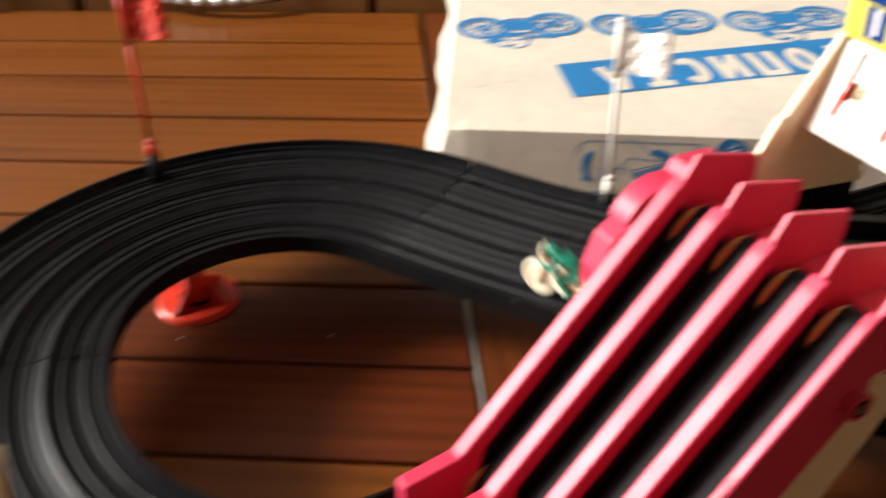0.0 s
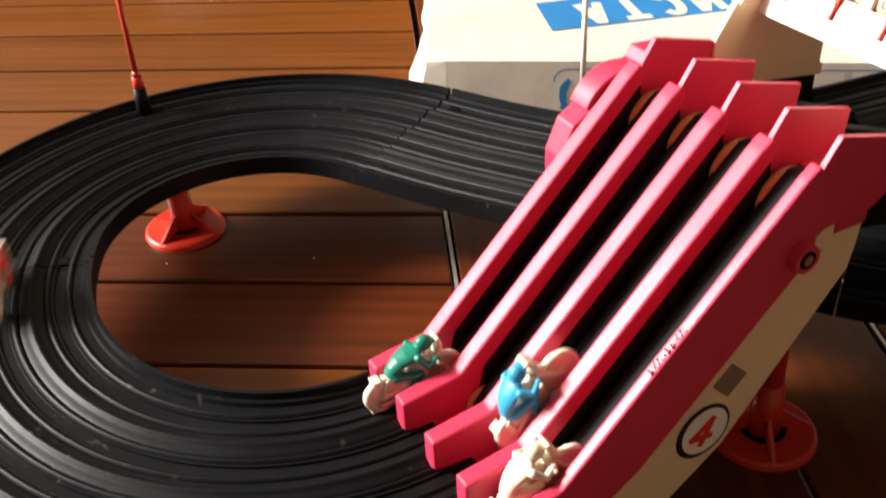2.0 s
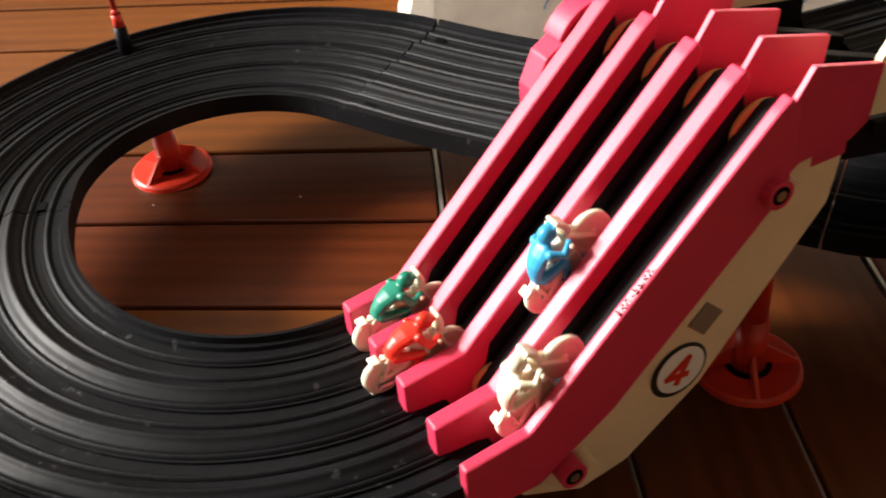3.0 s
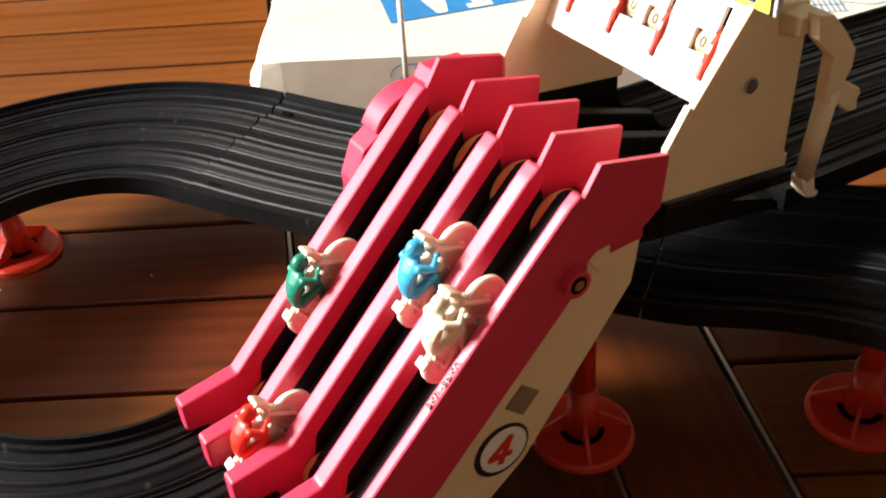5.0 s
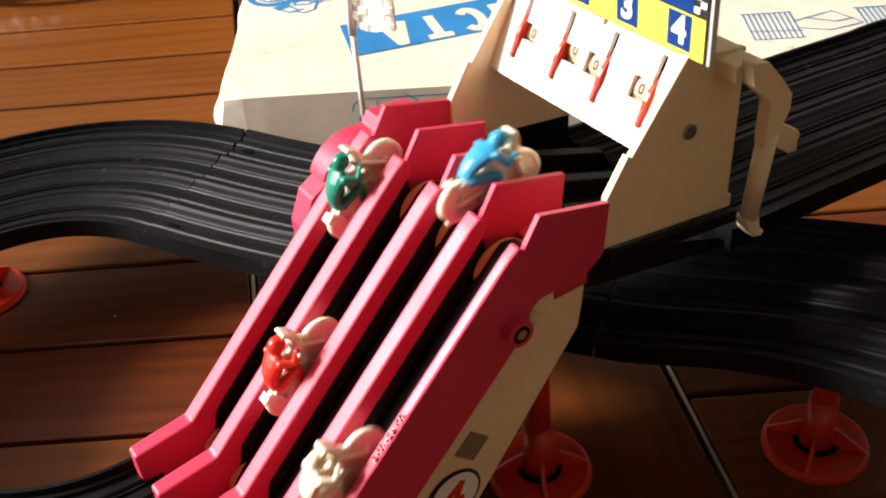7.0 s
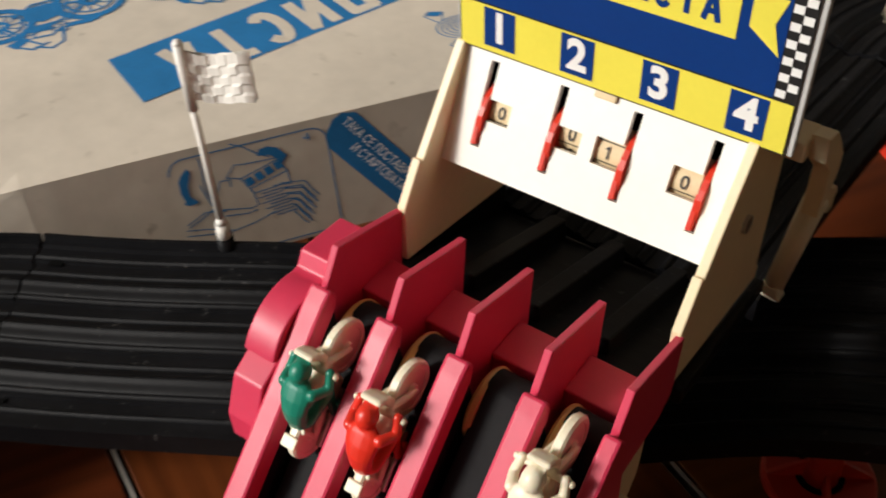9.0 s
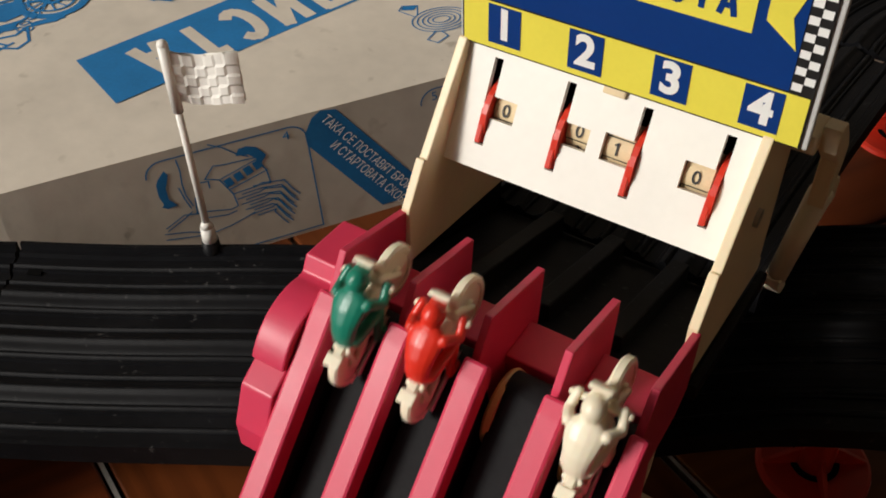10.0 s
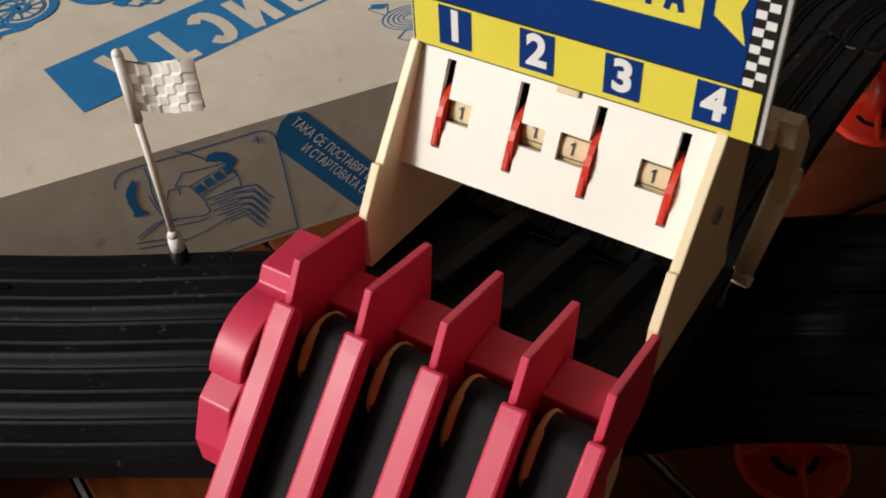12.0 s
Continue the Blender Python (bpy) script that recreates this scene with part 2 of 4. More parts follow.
FIGURES = ([(-0.2, 0.3), (0.05, 0.46), (0.05, -0.46)],
           [(-0.3, 0.25), (-0.2, 0.4), (0, 0.46), (0.2, 0.4), (0.28, 0.22), (0.18, 0), (-0.3, -0.4), (0.32, -0.4)],
           [(-0.28, 0.3), (-0.1, 0.45), (0.12, 0.45), (0.26, 0.3), (0.18, 0.1), (-0.02, 0.03), (0.22, -0.06), (0.3, -0.25), (0.15, -0.43), (-0.1, -0.45), (-0.3, -0.3)],
           [(0.12, -0.46), (0.12, 0.42), (-0.34, -0.2), (0.36, -0.2)])


def oval(a0, a1, n=14):
    return [(0.5 * math.cos(radians(a0 + (a1 - a0) * i / n)), 0.5 * math.sin(radians(a0 + (a1 - a0) * i / n))) for i in range(n + 1)]


GLYPHS = {"А": [[(-0.5, -0.5), (-0.06, 0.5), (0.06, 0.5), (0.5, -0.5)], [(-0.3, -0.18), (0.3, -0.18)]], "Т": [[(-0.5, 0.5), (0.5, 0.5)], [(0, 0.5), (0, -0.5)]], "С": [oval(50, 310)], "О": [oval(0, 360)],
          "И": [[(-0.5, 0.5), (-0.5, -0.5), (0.5, 0.5), (0.5, -0.5)]], "П": [[(-0.5, -0.5), (-0.5, 0.5), (0.5, 0.5), (0.5, -0.5)]], "М": [[(-0.5, -0.5), (-0.5, 0.5), (0, -0.2), (0.5, 0.5), (0.5, -0.5)]],
          "1": [[(-0.3, 0.3), (0.1, 0.5), (0.1, -0.5)]], "0": [oval(0, 360)]}


def drawn_words(name, words, w, h, line, step, m, material, parent):
    """Bold printed capitals, drawn stroke by stroke."""
    bm = bmesh.new()
    z = 0.0
    for k, ch in enumerate(words):
        x = (k - (len(words) - 1) / 2) * step
        for stroke in GLYPHS[ch]:
            z += 0.00002
            stroke_bm(bm, [(x + (w - line) * p, (h - line) * q) for p, q in stroke], line, z % 0.0001, 0.0001)
    return flat_part(name, bm, m, material, parent)


def stroke_bm(bm, pts, w, z=0.0, t=0.0001, closed=False):
    """Flat drawn lines of width w through pts, in the xy plane."""
    ps = list(pts) + ([pts[0]] if closed else [])
    for k, (a, b) in enumerate(zip(ps, ps[1:])):
        z += 0.000002
        d = Vector((b[0] - a[0], b[1] - a[1]))
        if d.length < 1e-6:
            continue
        d.normalize()
        nx, ny = -d.y * w / 2, d.x * w / 2
        ex, ey = d.x * w * 0.3, d.y * w * 0.3
        vs = [bm.verts.new((x, y, z + t)) for x, y in ((a[0] - ex + nx, a[1] - ey + ny), (a[0] - ex - nx, a[1] - ey - ny), (b[0] + ex - nx, b[1] + ey - ny), (b[0] + ex + nx, b[1] + ey + ny))]
        bm.faces.new(vs)


def fill_bm(bm, pts, z=0.0, t=0.0002):
    bm.faces.new([bm.verts.new((x, y, z + t)) for x, y in pts])


def flat_part(name, bm, m, material, parent, label=""):
    me = bpy.data.meshes.new(name)
    bm.transform(m)
    bm.to_mesh(me)
    bm.free()
    me.materials.append(material)
    ob = new(name, me)
    ob.parent = parent
    if label:
        tagged(ob, label)
    return ob


# ---- room ----
FLOOR_Z, CEIL_Z = -0.74, 2.25


def room():
    ob = mesh_ob("floor", boxed((-2.75, -1.55, FLOOR_Z - 0.1), (2.4, 2.8, FLOOR_Z)), M_FLOOR)
    tagged(ob, "dark brown floor under the table", "floor", kind="structure")
    ob = mesh_ob("ceiling", boxed((-2.75, -1.55, CEIL_Z), (2.4, 2.8, CEIL_Z + 0.1)), M_WALL)
    tagged(ob, "plain plastered ceiling", "ceiling", kind="structure")
    for name, lo, hi in (("wall_west", (-2.75, -1.5, FLOOR_Z), (-2.55, 2.8, CEIL_Z)), ("wall_north", (-2.55, 2.6, FLOOR_Z), (2.2, 2.8, CEIL_Z)), ("wall_east", (2.2, -1.5, FLOOR_Z), (2.4, 2.8, CEIL_Z))):
        tagged(mesh_ob(name, boxed(lo, hi), M_WALL), "plain plastered wall", "wall", kind="structure")
    bm = bmesh.new()
    y0, y1 = WIN_Y - 0.1, WIN_Y
    for lo, hi in (((-2.75, y0, FLOOR_Z), (WIN_X0, y1, CEIL_Z)), ((WIN_X1, y0, FLOOR_Z), (2.4, y1, CEIL_Z)), ((WIN_X0, y0, FLOOR_Z), (WIN_X1, y1, WIN_Z0)), ((WIN_X0, y0, WIN_Z1), (WIN_X1, y1, CEIL_Z))):
        add_box(bm, lo, hi)
    tagged(mesh_ob("wall_south", bm, M_WALL), "plastered wall with a window opening", "wall", kind="structure")


room()

# ---- table ----
D = Vector((math.cos(PLANK), math.sin(PLANK)))
N = Vector((D.y, -D.x))
GAPN = Vector((0.407, 0.914))
PITCH, LINE0 = 0.0712, -0.3385


def ab(a, b):
    return (D.x * a + N.x * b, D.y * a + N.y * b)


def along(b, c):
    """How far along the boards the cross joint c lies at the offset b."""
    return (c - GAPN.dot(N) * b) / GAPN.dot(D)


def table():
    t = empty("table", "long varnished red-brown wooden table of grooved boards", "table")
    for k in range(-6, 13):
        b0, b1 = LINE0 + PITCH * k + 0.0015, LINE0 + PITCH * (k + 1) - 0.0015
        for c0, c1 in ((None, 0.2626), (0.4765, None)):
            a00, a01 = (-0.95, -0.95) if c0 is None else (along(b0, c0), along(b1, c0))
            a10, a11 = (1.35, 1.35) if c1 is None else (along(b0, c1), along(b1, c1))
            part("plank", prism([ab(a00, b0), ab(a10, b0), ab(a11, b1), ab(a01, b1)], -0.016, 0.0, "z", 0.0014), M_WOODRED if k in (0, 1) else M_WOOD, t)
    e0, e1 = LINE0 - PITCH * 6, LINE0 + PITCH * 13
    # three boards laid across between the two joints
    for c0, c1 in ((0.2676, 0.3292), (0.3318, 0.4012), (0.4038, 0.4705)):
        part("cross_plank", prism([ab(along(b, c), b) for b, c in ((e0, c0), (e1, c0), (e1, c1), (e0, c1))], -0.016, 0.0, "z", 0.0012), M_WOODX, t)
    part("underboard", prism([ab(-0.95, e0), ab(1.35, e0), ab(1.35, e1), ab(-0.95, e1)], -0.034, -0.0165, "z"), M_UNDER, t)
    for b0, b1, c0, c1, top in ((-0.36, -0.13, 0.2637, 0.2658, -0.0012), (-0.4, 0.3, 0.4735, 0.4752, -0.0008), (-0.4, 0.3, 0.3300, 0.3310, -0.0030), (-0.4, 0.3, 0.4020, 0.4030, -0.0030)):
        part("joint_strip", prism([ab(along(b, c), b) for b, c in ((b0, c0), (b1, c0), (b1, c1), (b0, c1))], -0.012, top, "z"), M_ALU, t, "dull metal strip in the table joint")
    for a, b in ((-0.85, e0 + 0.06), (-0.85, e1 - 0.06), (1.25, e0 + 0.06), (1.25, e1 - 0.06)):
        x, y = ab(a, b)
        part("leg", tube((x, y, FLOOR_Z), (x, y, -0.034), 0.025, 0.035), M_WOOD, t)


table()


def cabinet():
    """A sideboard with drawers that stands behind the table."""
    c = empty("sideboard", "brown wooden sideboard with drawers and a steel bow handle", "sideboard")
    m = Matrix.Rotation(PLANK, 4, 'Z')
    y1 = 0.800

    def box(name, lo, hi, mt, bev=0.003, lab=""):
        return part(name, boxed(lo, hi, bev, m), mt, c, lab)
    box("body", (-0.75, y1, FLOOR_Z), (1.4, y1 + 0.42, 0.12), M_CAB)
    for i in range(-2, 5):
        x0 = -0.185 + i * 0.29
        for z0, z1 in ((-0.66, -0.42), (-0.41, -0.22), (-0.21, -0.08), (-0.07, 0.10)):
            d = box("drawer", (x0, y1 - 0.018, z0), (x0 + 0.28, y1 - 0.001, z1), M_CAB, 0.004)
            bm = bmesh.new()
            zc, xc = (z0 + z1) / 2, x0 + 0.14
            ps = [Vector((xc + 0.07 * math.cos(radians(a)), y1 - 0.018 - 0.03 * math.sin(radians(a)), zc)) for a in range(0, 181, 15)]
            for p, q in zip(ps, ps[1:]):
                add_tube(bm, m @ p, m @ q, 0.005, seg=12)
                add_ball(bm, m @ q, 0.005)
            h = part("handle", bm, M_STEEL, d, "polished steel bow handle", True)


cabinet()

# ---- the line of the track ----
C1, C2, RL = Vector((-0.114, 0.229)), Vector((0.19, 0.668)), 0.130
SLOPE = radians(44.4)
SU, SN = Vector((0, math.cos(SLOPE), math.sin(SLOPE))), Vector((0, -math.sin(SLOPE), math.cos(SLOPE)))
FOOT = Vector((0.05, 0.2662, 0.0477))


def mix(a, b, u):
    return a + (b - a) * u


def ease(u):
    u = min(1.0, max(0.0, u))
    return u * u * (3 - 2 * u)


def seg_exit(u):
    return (mix(0.05, 0.060, u * u), mix(0.475, 0.668, u), mix(0.116, 0.104, max(0, u) ** 0.8))


def seg_right(u):
    a = radians(mix(180, -70, u))
    return (C2.x + RL * math.cos(a), C2.y + RL * math.sin(a), mix(0.104, 0.095, u))


def seg_cross(u):
    p, q = seg_right(1), seg_left(0)
    g = 0.021 * math.exp(-((u - 0.36) / 0.2) ** 2)
    return (mix(p[0], q[0], u) - g * 0.45, mix(p[1], q[1], u) + g * 0.89, 0.060 + 0.004 * (1 - u) + 0.031 * (1 - ease((u - 0.12) / 0.32)) + 0.006 * math.exp(-((u - 0.72) / 0.14) ** 2))


def seg_left(u):
    th = 117 + 243 * u
    g = max(0.0, (th - 240) / 120)
    r = RL + 0.032 * g * g * (3 - 2 * g)
    z = 0.0595 + 0.0015 * math.sin(math.pi * max(0, min(1, u / 0.8))) - 0.0120 * max(0, (u - 0.5) / 0.5)
    return (C1.x + r * math.cos(radians(th)), C1.y + 0.004 * g + r * math.sin(radians(th)), z)


def ramp_at(d):
    """The lane floor: level run-in, slope of 0.155 m, crest, then down inside the tower."""
    if d < 0:
        return (0.05, FOOT.y + d, FOOT.z)
    if d < 0.150:
        p = FOOT + SU * d
        return (p.x, p.y, p.z)
    p = FOOT + SU * 0.150
    e = d - 0.150
    if e < 0.012:
        return (0.05, p.y + e * 0.9, p.z + e * 0.25)
    return (0.05, p.y + 0.0108 + (e - 0.012), p.z + 0.003 - (e - 0.012) * 0.40)


def ride(seg, u, lane):
    """The pose of a vehicle on lane 1 to 4."""
    off = 0.025 * (lane - 2.5) + (0.0027 if seg == "ramp" and -0.02 < u < 0.2 else 0.0)
    f = {"exit": seg_exit, "right": seg_right, "cross": seg_cross, "left": seg_left, "ramp": ramp_at}[seg]
    h = 0.012 if seg == "ramp" else 0.01
    p, a, b = Vector(f(u)), Vector(f(u - h)), Vector(f(u + h))
    fw = (b - a).normalized()
    rt = fw.cross(Vector((0, 0, 1))).normalized()
    up = rt.cross(fw)
    p = p + rt * off
    return Matrix(((rt.x, fw.x, up.x, p.x), (rt.y, fw.y, up.y, p.y), (rt.z, fw.z, up.z, p.z), (0, 0, 0, 1)))


# cross-section of the track: offset across, height over the lane floor
EDGE = 0.0535
DECK = [(-EDGE + 0.001, -0.003), (-EDGE + 0.001, 0.0)]
for k in range(4):
    c = -0.0375 + 0.025 * k
    DECK += [(c - 0.0024, 0.0), (c - 0.0020, -0.0010), (c + 0.0020, -0.0010), (c + 0.0024, 0.0)]
    if k < 3:
        DECK += [(c + 0.0105, 0.0), (c + 0.0145, 0.0)]
DECK += [(EDGE - 0.001, 0.0), (EDGE - 0.001, -0.003)]
SIDE = [(-EDGE, -0.006), (-EDGE, 0.0046), (-EDGE + 0.0018, 0.0046), (-EDGE + 0.0026, 0.0018), (-EDGE + 0.0048, 0.0018), (-EDGE + 0.0056, 0.0), (-EDGE + 0.0056, -0.0012), (-EDGE + 0.003, -0.0012), (-EDGE + 0.003, -0.006)]
# a broad low swell with a rounded ridge on it
RIB = [(0.0062 * j / 9, -0.0002 + 0.0021 * math.cos(0.5 * math.pi * j / 9) ** 0.7 + 0.0014 * math.exp(-(j / 2.2) ** 2)) for j in range(-9, 10)]
RIB = [(-0.0062, -0.0012)] + RIB + [(0.0062, -0.0012)]
RIDGE = [(-0.0016, -0.0008)] + [(0.0016 * j / 5, 0.0013 * math.cos(0.5 * math.pi * j / 5)) for j in range(-5, 6)] + [(0.0016, -0.0008)]


def lane_step(o):
    """The joints are stepped: each lane's end lies a little further on than its neighbour's."""
    return math.floor((o + 0.05) / 0.025 + 0.5) - 2


def track_section(label, f, u0, u1, n, s0=0.0, s1=0.0, cut=0.0004, holes=(), bend=0.0):
    ln = sum((Vector(f(mix(u0, u1, (i + 1) / 20))) - Vector(f(mix(u0, u1, i / 20)))).length for i in range(20))
    gap = cut / ln * (u1 - u0)

    def at(u, o, h):
        p, q0, q1 = Vector(f(u)), Vector(f(u - 0.004)), Vector(f(u + 0.004))
        fw = Vector((q1.x - q0.x, q1.y - q0.y, 0)).normalized()
        return p + Vector((fw.y, -fw.x, 0)) * o + Vector((0, 0, h))

    def sweep(profile, back):
        bm = bmesh.new()
        prev = None
        for i in range(n + 1):
            ring = []
            for o, h in profile:
                step = 0.5 * lane_step(o) / (1 + o / bend if bend else 1)
                a, b = u0 + gap * back + s0 * step, u1 - gap * back + s1 * step
                ring.append(bm.verts.new(at(mix(a, b, i / n), o, h)))
            k = len(ring)
            if prev:
                for j in range(k):
                    bm.faces.new((prev[j], ring[j], ring[(j + 1) % k], prev[(j + 1) % k]))
            else:
                bm.faces.new(ring)
            prev = ring
        bm.faces.new(list(reversed(prev)))
        bm.faces.ensure_lookup_table()
        for e in list(bm.faces[0].edges) + list(bm.faces[-1].edges):
            e.smooth = False
        return bm
    ob = mesh_ob("track_section", sweep(DECK, 1.0), M_TRACK)
    part("side_wall", sweep(SIDE, 1.5), M_TRACK, ob)
    part("side_wall", sweep([(-o, h) for o, h in reversed(SIDE)], 1.5), M_TRACK, ob)
    for r in (-0.025, 0.0, 0.025):
        part("lane_divider", sweep([(r + o, h) for o, h in RIB], 1.5), M_TRACK, ob, "", True)
    for k in range(4):
        for r in (-0.0425 + 0.025 * k, -0.0325 + 0.025 * k):
            part("guide_ridge", sweep([(r + o, h) for o, h in RIDGE], 1.5), M_TRACK, ob, "", True)
    tagged(ob, label, "track section", "sections of the toy race track")
    for u, o in holes:
        p, q = at(u, o, 0.0), at(u + 0.01, o, 0.0)
        m = Matrix.Translation(p) @ Matrix.Rotation(math.atan2(q.y - p.y, q.x - p.x), 4, 'Z')
        # no recess is cut: a black block shows the shade in the hole
        part("peg_hole", boxed((-0.0032, -0.0023, -0.002), (0.0032, 0.0023, 0.00012), 0, m), M_SHADE, ob, "black block for the shade in a square peg hole beside the joint")
    return ob


track_section("black plastic four-lane track section descending from the tower", seg_exit, 0.0, 1.0, 20)
for a, b in ((0, 0.5), (0.5, 1.0)):
    track_section("black plastic four-lane curved track section on red stands", seg_right, a, b, 30)
track_section("black plastic four-lane track section passing under the tower", seg_cross, 0.0, 0.45, 16)
track_section("scuffed black plastic four-lane track section passing under the ramp", seg_cross, 0.45, 1.0, 20, 0, 0.0096, holes=((0.985, 0.040), (0.965, -0.040)))
track_section("scuffed black plastic curved four-lane track section with a peg joint", seg_left, 0.0, 0.547, 44, 0.008, 0.0, holes=((0.535, -0.037), (0.535, 0.037)), bend=RL)
track_section("scuffed black plastic curved track section leading to the ramp", seg_left, 0.547, 1.03, 36)


# ---- ramp ----
WX = [0.0, 0.025, 0.05, 0.075, 0.1]
E_Y, E_Z = 0.367, 0.164


def ramp():
    r = empty("starting_ramp", "crimson and cream plastic climbing ramp with four belt lanes", "toy ramp")
    top = [(0.238, 0.062), (0.2645, 0.0655), (0.362, 0.1615), (E_Y, 0.1655), (0.371, 0.160)]
    for i, x in enumerate(WX):
        out = i in (0, 4)
        low = [(0.371, 0.128), (0.300, 0.058), (0.268, 0.036), (0.238, 0.036)] if out else [(0.371, 0.135), (0.300, 0.064), (0.268, 0.040), (0.238, 0.040)]
        if i < 4:
            # a capped rail: the cap overhangs the lane; a black strip added under it is its shade
            cap = top[:4] + [(0.3695, 0.162), (0.368, 0.1565), (0.276, 0.0652), (0.270, 0.040), (0.238, 0.040)]
            part("rail", prism(cap, x - 0.0012, x + 0.0066, "x", 0.0011), M_PINK, r)
            web = [(0.268, 0.062), (0.362, 0.1555), (0.3695, 0.158)] + low[:3]
            part("rail_web", prism(web, x - 0.0011, x + 0.0008, "x"), M_PINK, r)
            part("undercut_shade", prism([(0.2665, 0.060), (0.362, 0.1535), (0.368, 0.156)] + low[:3], x + 0.0009, x + 0.0054, "x"), M_BELT, r, "black strip for the shade under the rail cap")
        else:
            part("rail", prism(top + low, x - 0.0012, x + 0.0042, "x", 0.0011), M_PINK, r)
        fin = [(0.366, 0.150), (0.3715, 0.162), (0.378, 0.172), (0.410, 0.163), (0.4075, 0.141), (0.400, 0.136), (0.377, 0.135), (0.366, 0.126)]
        part("fin", prism(fin, x - 0.0012, x + 0.0014, "x", 0.0004), M_PINK, r)
    # level sill behind the pulleys
    for i in range(4):
        part("sill", boxed((WX[i] + 0.0014, 0.386, 0.128), (WX[i + 1] - 0.0012, 0.402, 0.1475), 0.0006), M_PINK, r)
    # lanes: belt over two pulleys
    for i in range(4):
        x0, x1 = WX[i] + 0.0088, WX[i + 1] - 0.0018
        a, b = FOOT + SU * 0.006 - SN * 0.0066, FOOT + SU * 0.146 - SN * 0.0066
        ra = 0.0080
        prof = [(a.y + ra * math.cos(t), a.z + ra * math.sin(t)) for t in [SLOPE + math.pi / 2 + math.pi * j / 12 for j in range(13)]]
        prof += [(b.y + ra * math.cos(t), b.z + ra * math.sin(t)) for t in [SLOPE - math.pi / 2 + math.pi * j / 12 for j in range(13)]]
        part("belt", prism(prof, x0, x1 - 0.0005, "x", 0.0006), M_BELT, r, "black rubber drive belt")
        hub = FOOT + SU * 0.1415 - SN * 0.0092
        part("drive_wheel", tube((x0 + 0.0003, hub.y, hub.z), (x1 - 0.001, hub.y, hub.z), 0.0104, 0.0104, 32), M_BELT, r, "black rubber drive wheel")
        for c, rr in ((a, 0.0092), (hub, 0.0126)):
            bm = bmesh.new()
            add_tube(bm, (x0 - 0.0019, c.y, c.z), (x0 - 0.0010, c.y, c.z), rr - 0.0005, rr, seg=40)
            add_tube(bm, (x0 - 0.0010, c.y, c.z), (x0 + 0.0008, c.y, c.z), rr, rr - 0.0003, seg=40)
            part("pulley", bm, M_PULLEY, r, "amber plastic pulley rim")
    # body
    body = [(0.402, 0.1355), (0.400, 0.119), (0.398, 0.108), (0.345, 0.042), (0.311, 0.017), (0.290, 0.013), (0.264, 0.026), (0.258, 0.040), (0.300, 0.062), (0.370, 0.130)]
    part("side_panel", prism(body, 0.0955, 0.0983, "x", 0.0006), M_CREAM, r, "cream side panel with a numbered roundel")
    part("side_panel", prism(body, -0.0035, -0.0005, "x", 0.0006), M_CREAM, r, "cream side panel")
    # black filler: the shade between the panels, put in as a solid
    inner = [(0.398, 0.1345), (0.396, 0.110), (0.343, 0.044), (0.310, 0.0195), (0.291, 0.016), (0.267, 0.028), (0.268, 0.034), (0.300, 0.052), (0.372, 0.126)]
    part("body", prism(inner, 0.0, 0.095, "x"), M_SHADE, r, "black fill for the shade between the panels")
    # gear housing on the left side
    hump = [(0.334, 0.117), (0.334, 0.128), (0.340, 0.1415), (0.3485, 0.1465)] + arc((0.366, 0.139), 0.0215, 158, 76, 14) + [(0.3735, 0.1602), (0.3765, 0.1652), (0.3960, 0.1635), (0.3960, 0.130), (0.360, 0.116)]
    part("gear_housing", prism(hump, -0.0135, -0.0014, "x", 0.0007), M_PINK, r, "rounded crimson gear housing")
    # screws and lugs on the right side
    for y, z in ((0.363, 0.131), (0.280, 0.0375)):
        bm = bmesh.new()
        add_tube(bm, (0.098, y, z), (0.1085, y, z), 0.0056, seg=24)
        lug = part("lug", bm, M_PINK, r)
        # a raised black disc paints the recess's shade round the screw
        part("screw_hole", tube((0.1080, y, z), (0.1087, y, z), 0.0036, seg=20), M_SHADE, lug, "black disc for the shade in the screw recess")
        part("screw", tube((0.1080, y, z), (0.1090, y, z), 0.0021, seg=16), M_STEEL, lug, "dull steel screw")
        part("boss", tube((0.0977, y + 0.0085, z - 0.0035), (0.1075, y + 0.0085, z - 0.0035), 0.0044, 0.0040, 20), M_CREAM, r)
    part("switch_slot", boxed((0.0972, -0.0058, -0.0058), (0.0990, 0.0058, 0.0058), 0.0004, Matrix.Translation((0, 0.3445, 0.0765)) @ Matrix.Rotation(SLOPE, 4, "X")), mat("grey_brown_plastic", (0.22, 0.17, 0.12), 0.5), r, "dull grey sliding switch")
    # roundel
    face = pose(0.0984, 0.334, 0.055, 90, 0, 90)
    bm = bmesh.new()
    o, w = arc((0, 0), 0.0132, 0, 350, 35), arc((0.0007, 0.0), 0.0112, 0, 350, 35)
    fill_bm(bm, o)
    rd = flat_part("roundel", bm, face, M_BLACK, r, "black ring with a red figure four on white")
    bm = bmesh.new()
    fill_bm(bm, w, 0.0003)
    flat_part("disc", bm, face, M_PAPER, rd)
    bm = bmesh.new()
    stroke_bm(bm, [(0.0140 * (p + 0.28 * q), 0.0140 * q) for p, q in FIGURES[3]], 0.0030, 0.0006)
    flat_part("figure", bm, face @ Matrix.Rotation(radians(-8), 4, 'Z'), M_RED, rd, "red figure four")
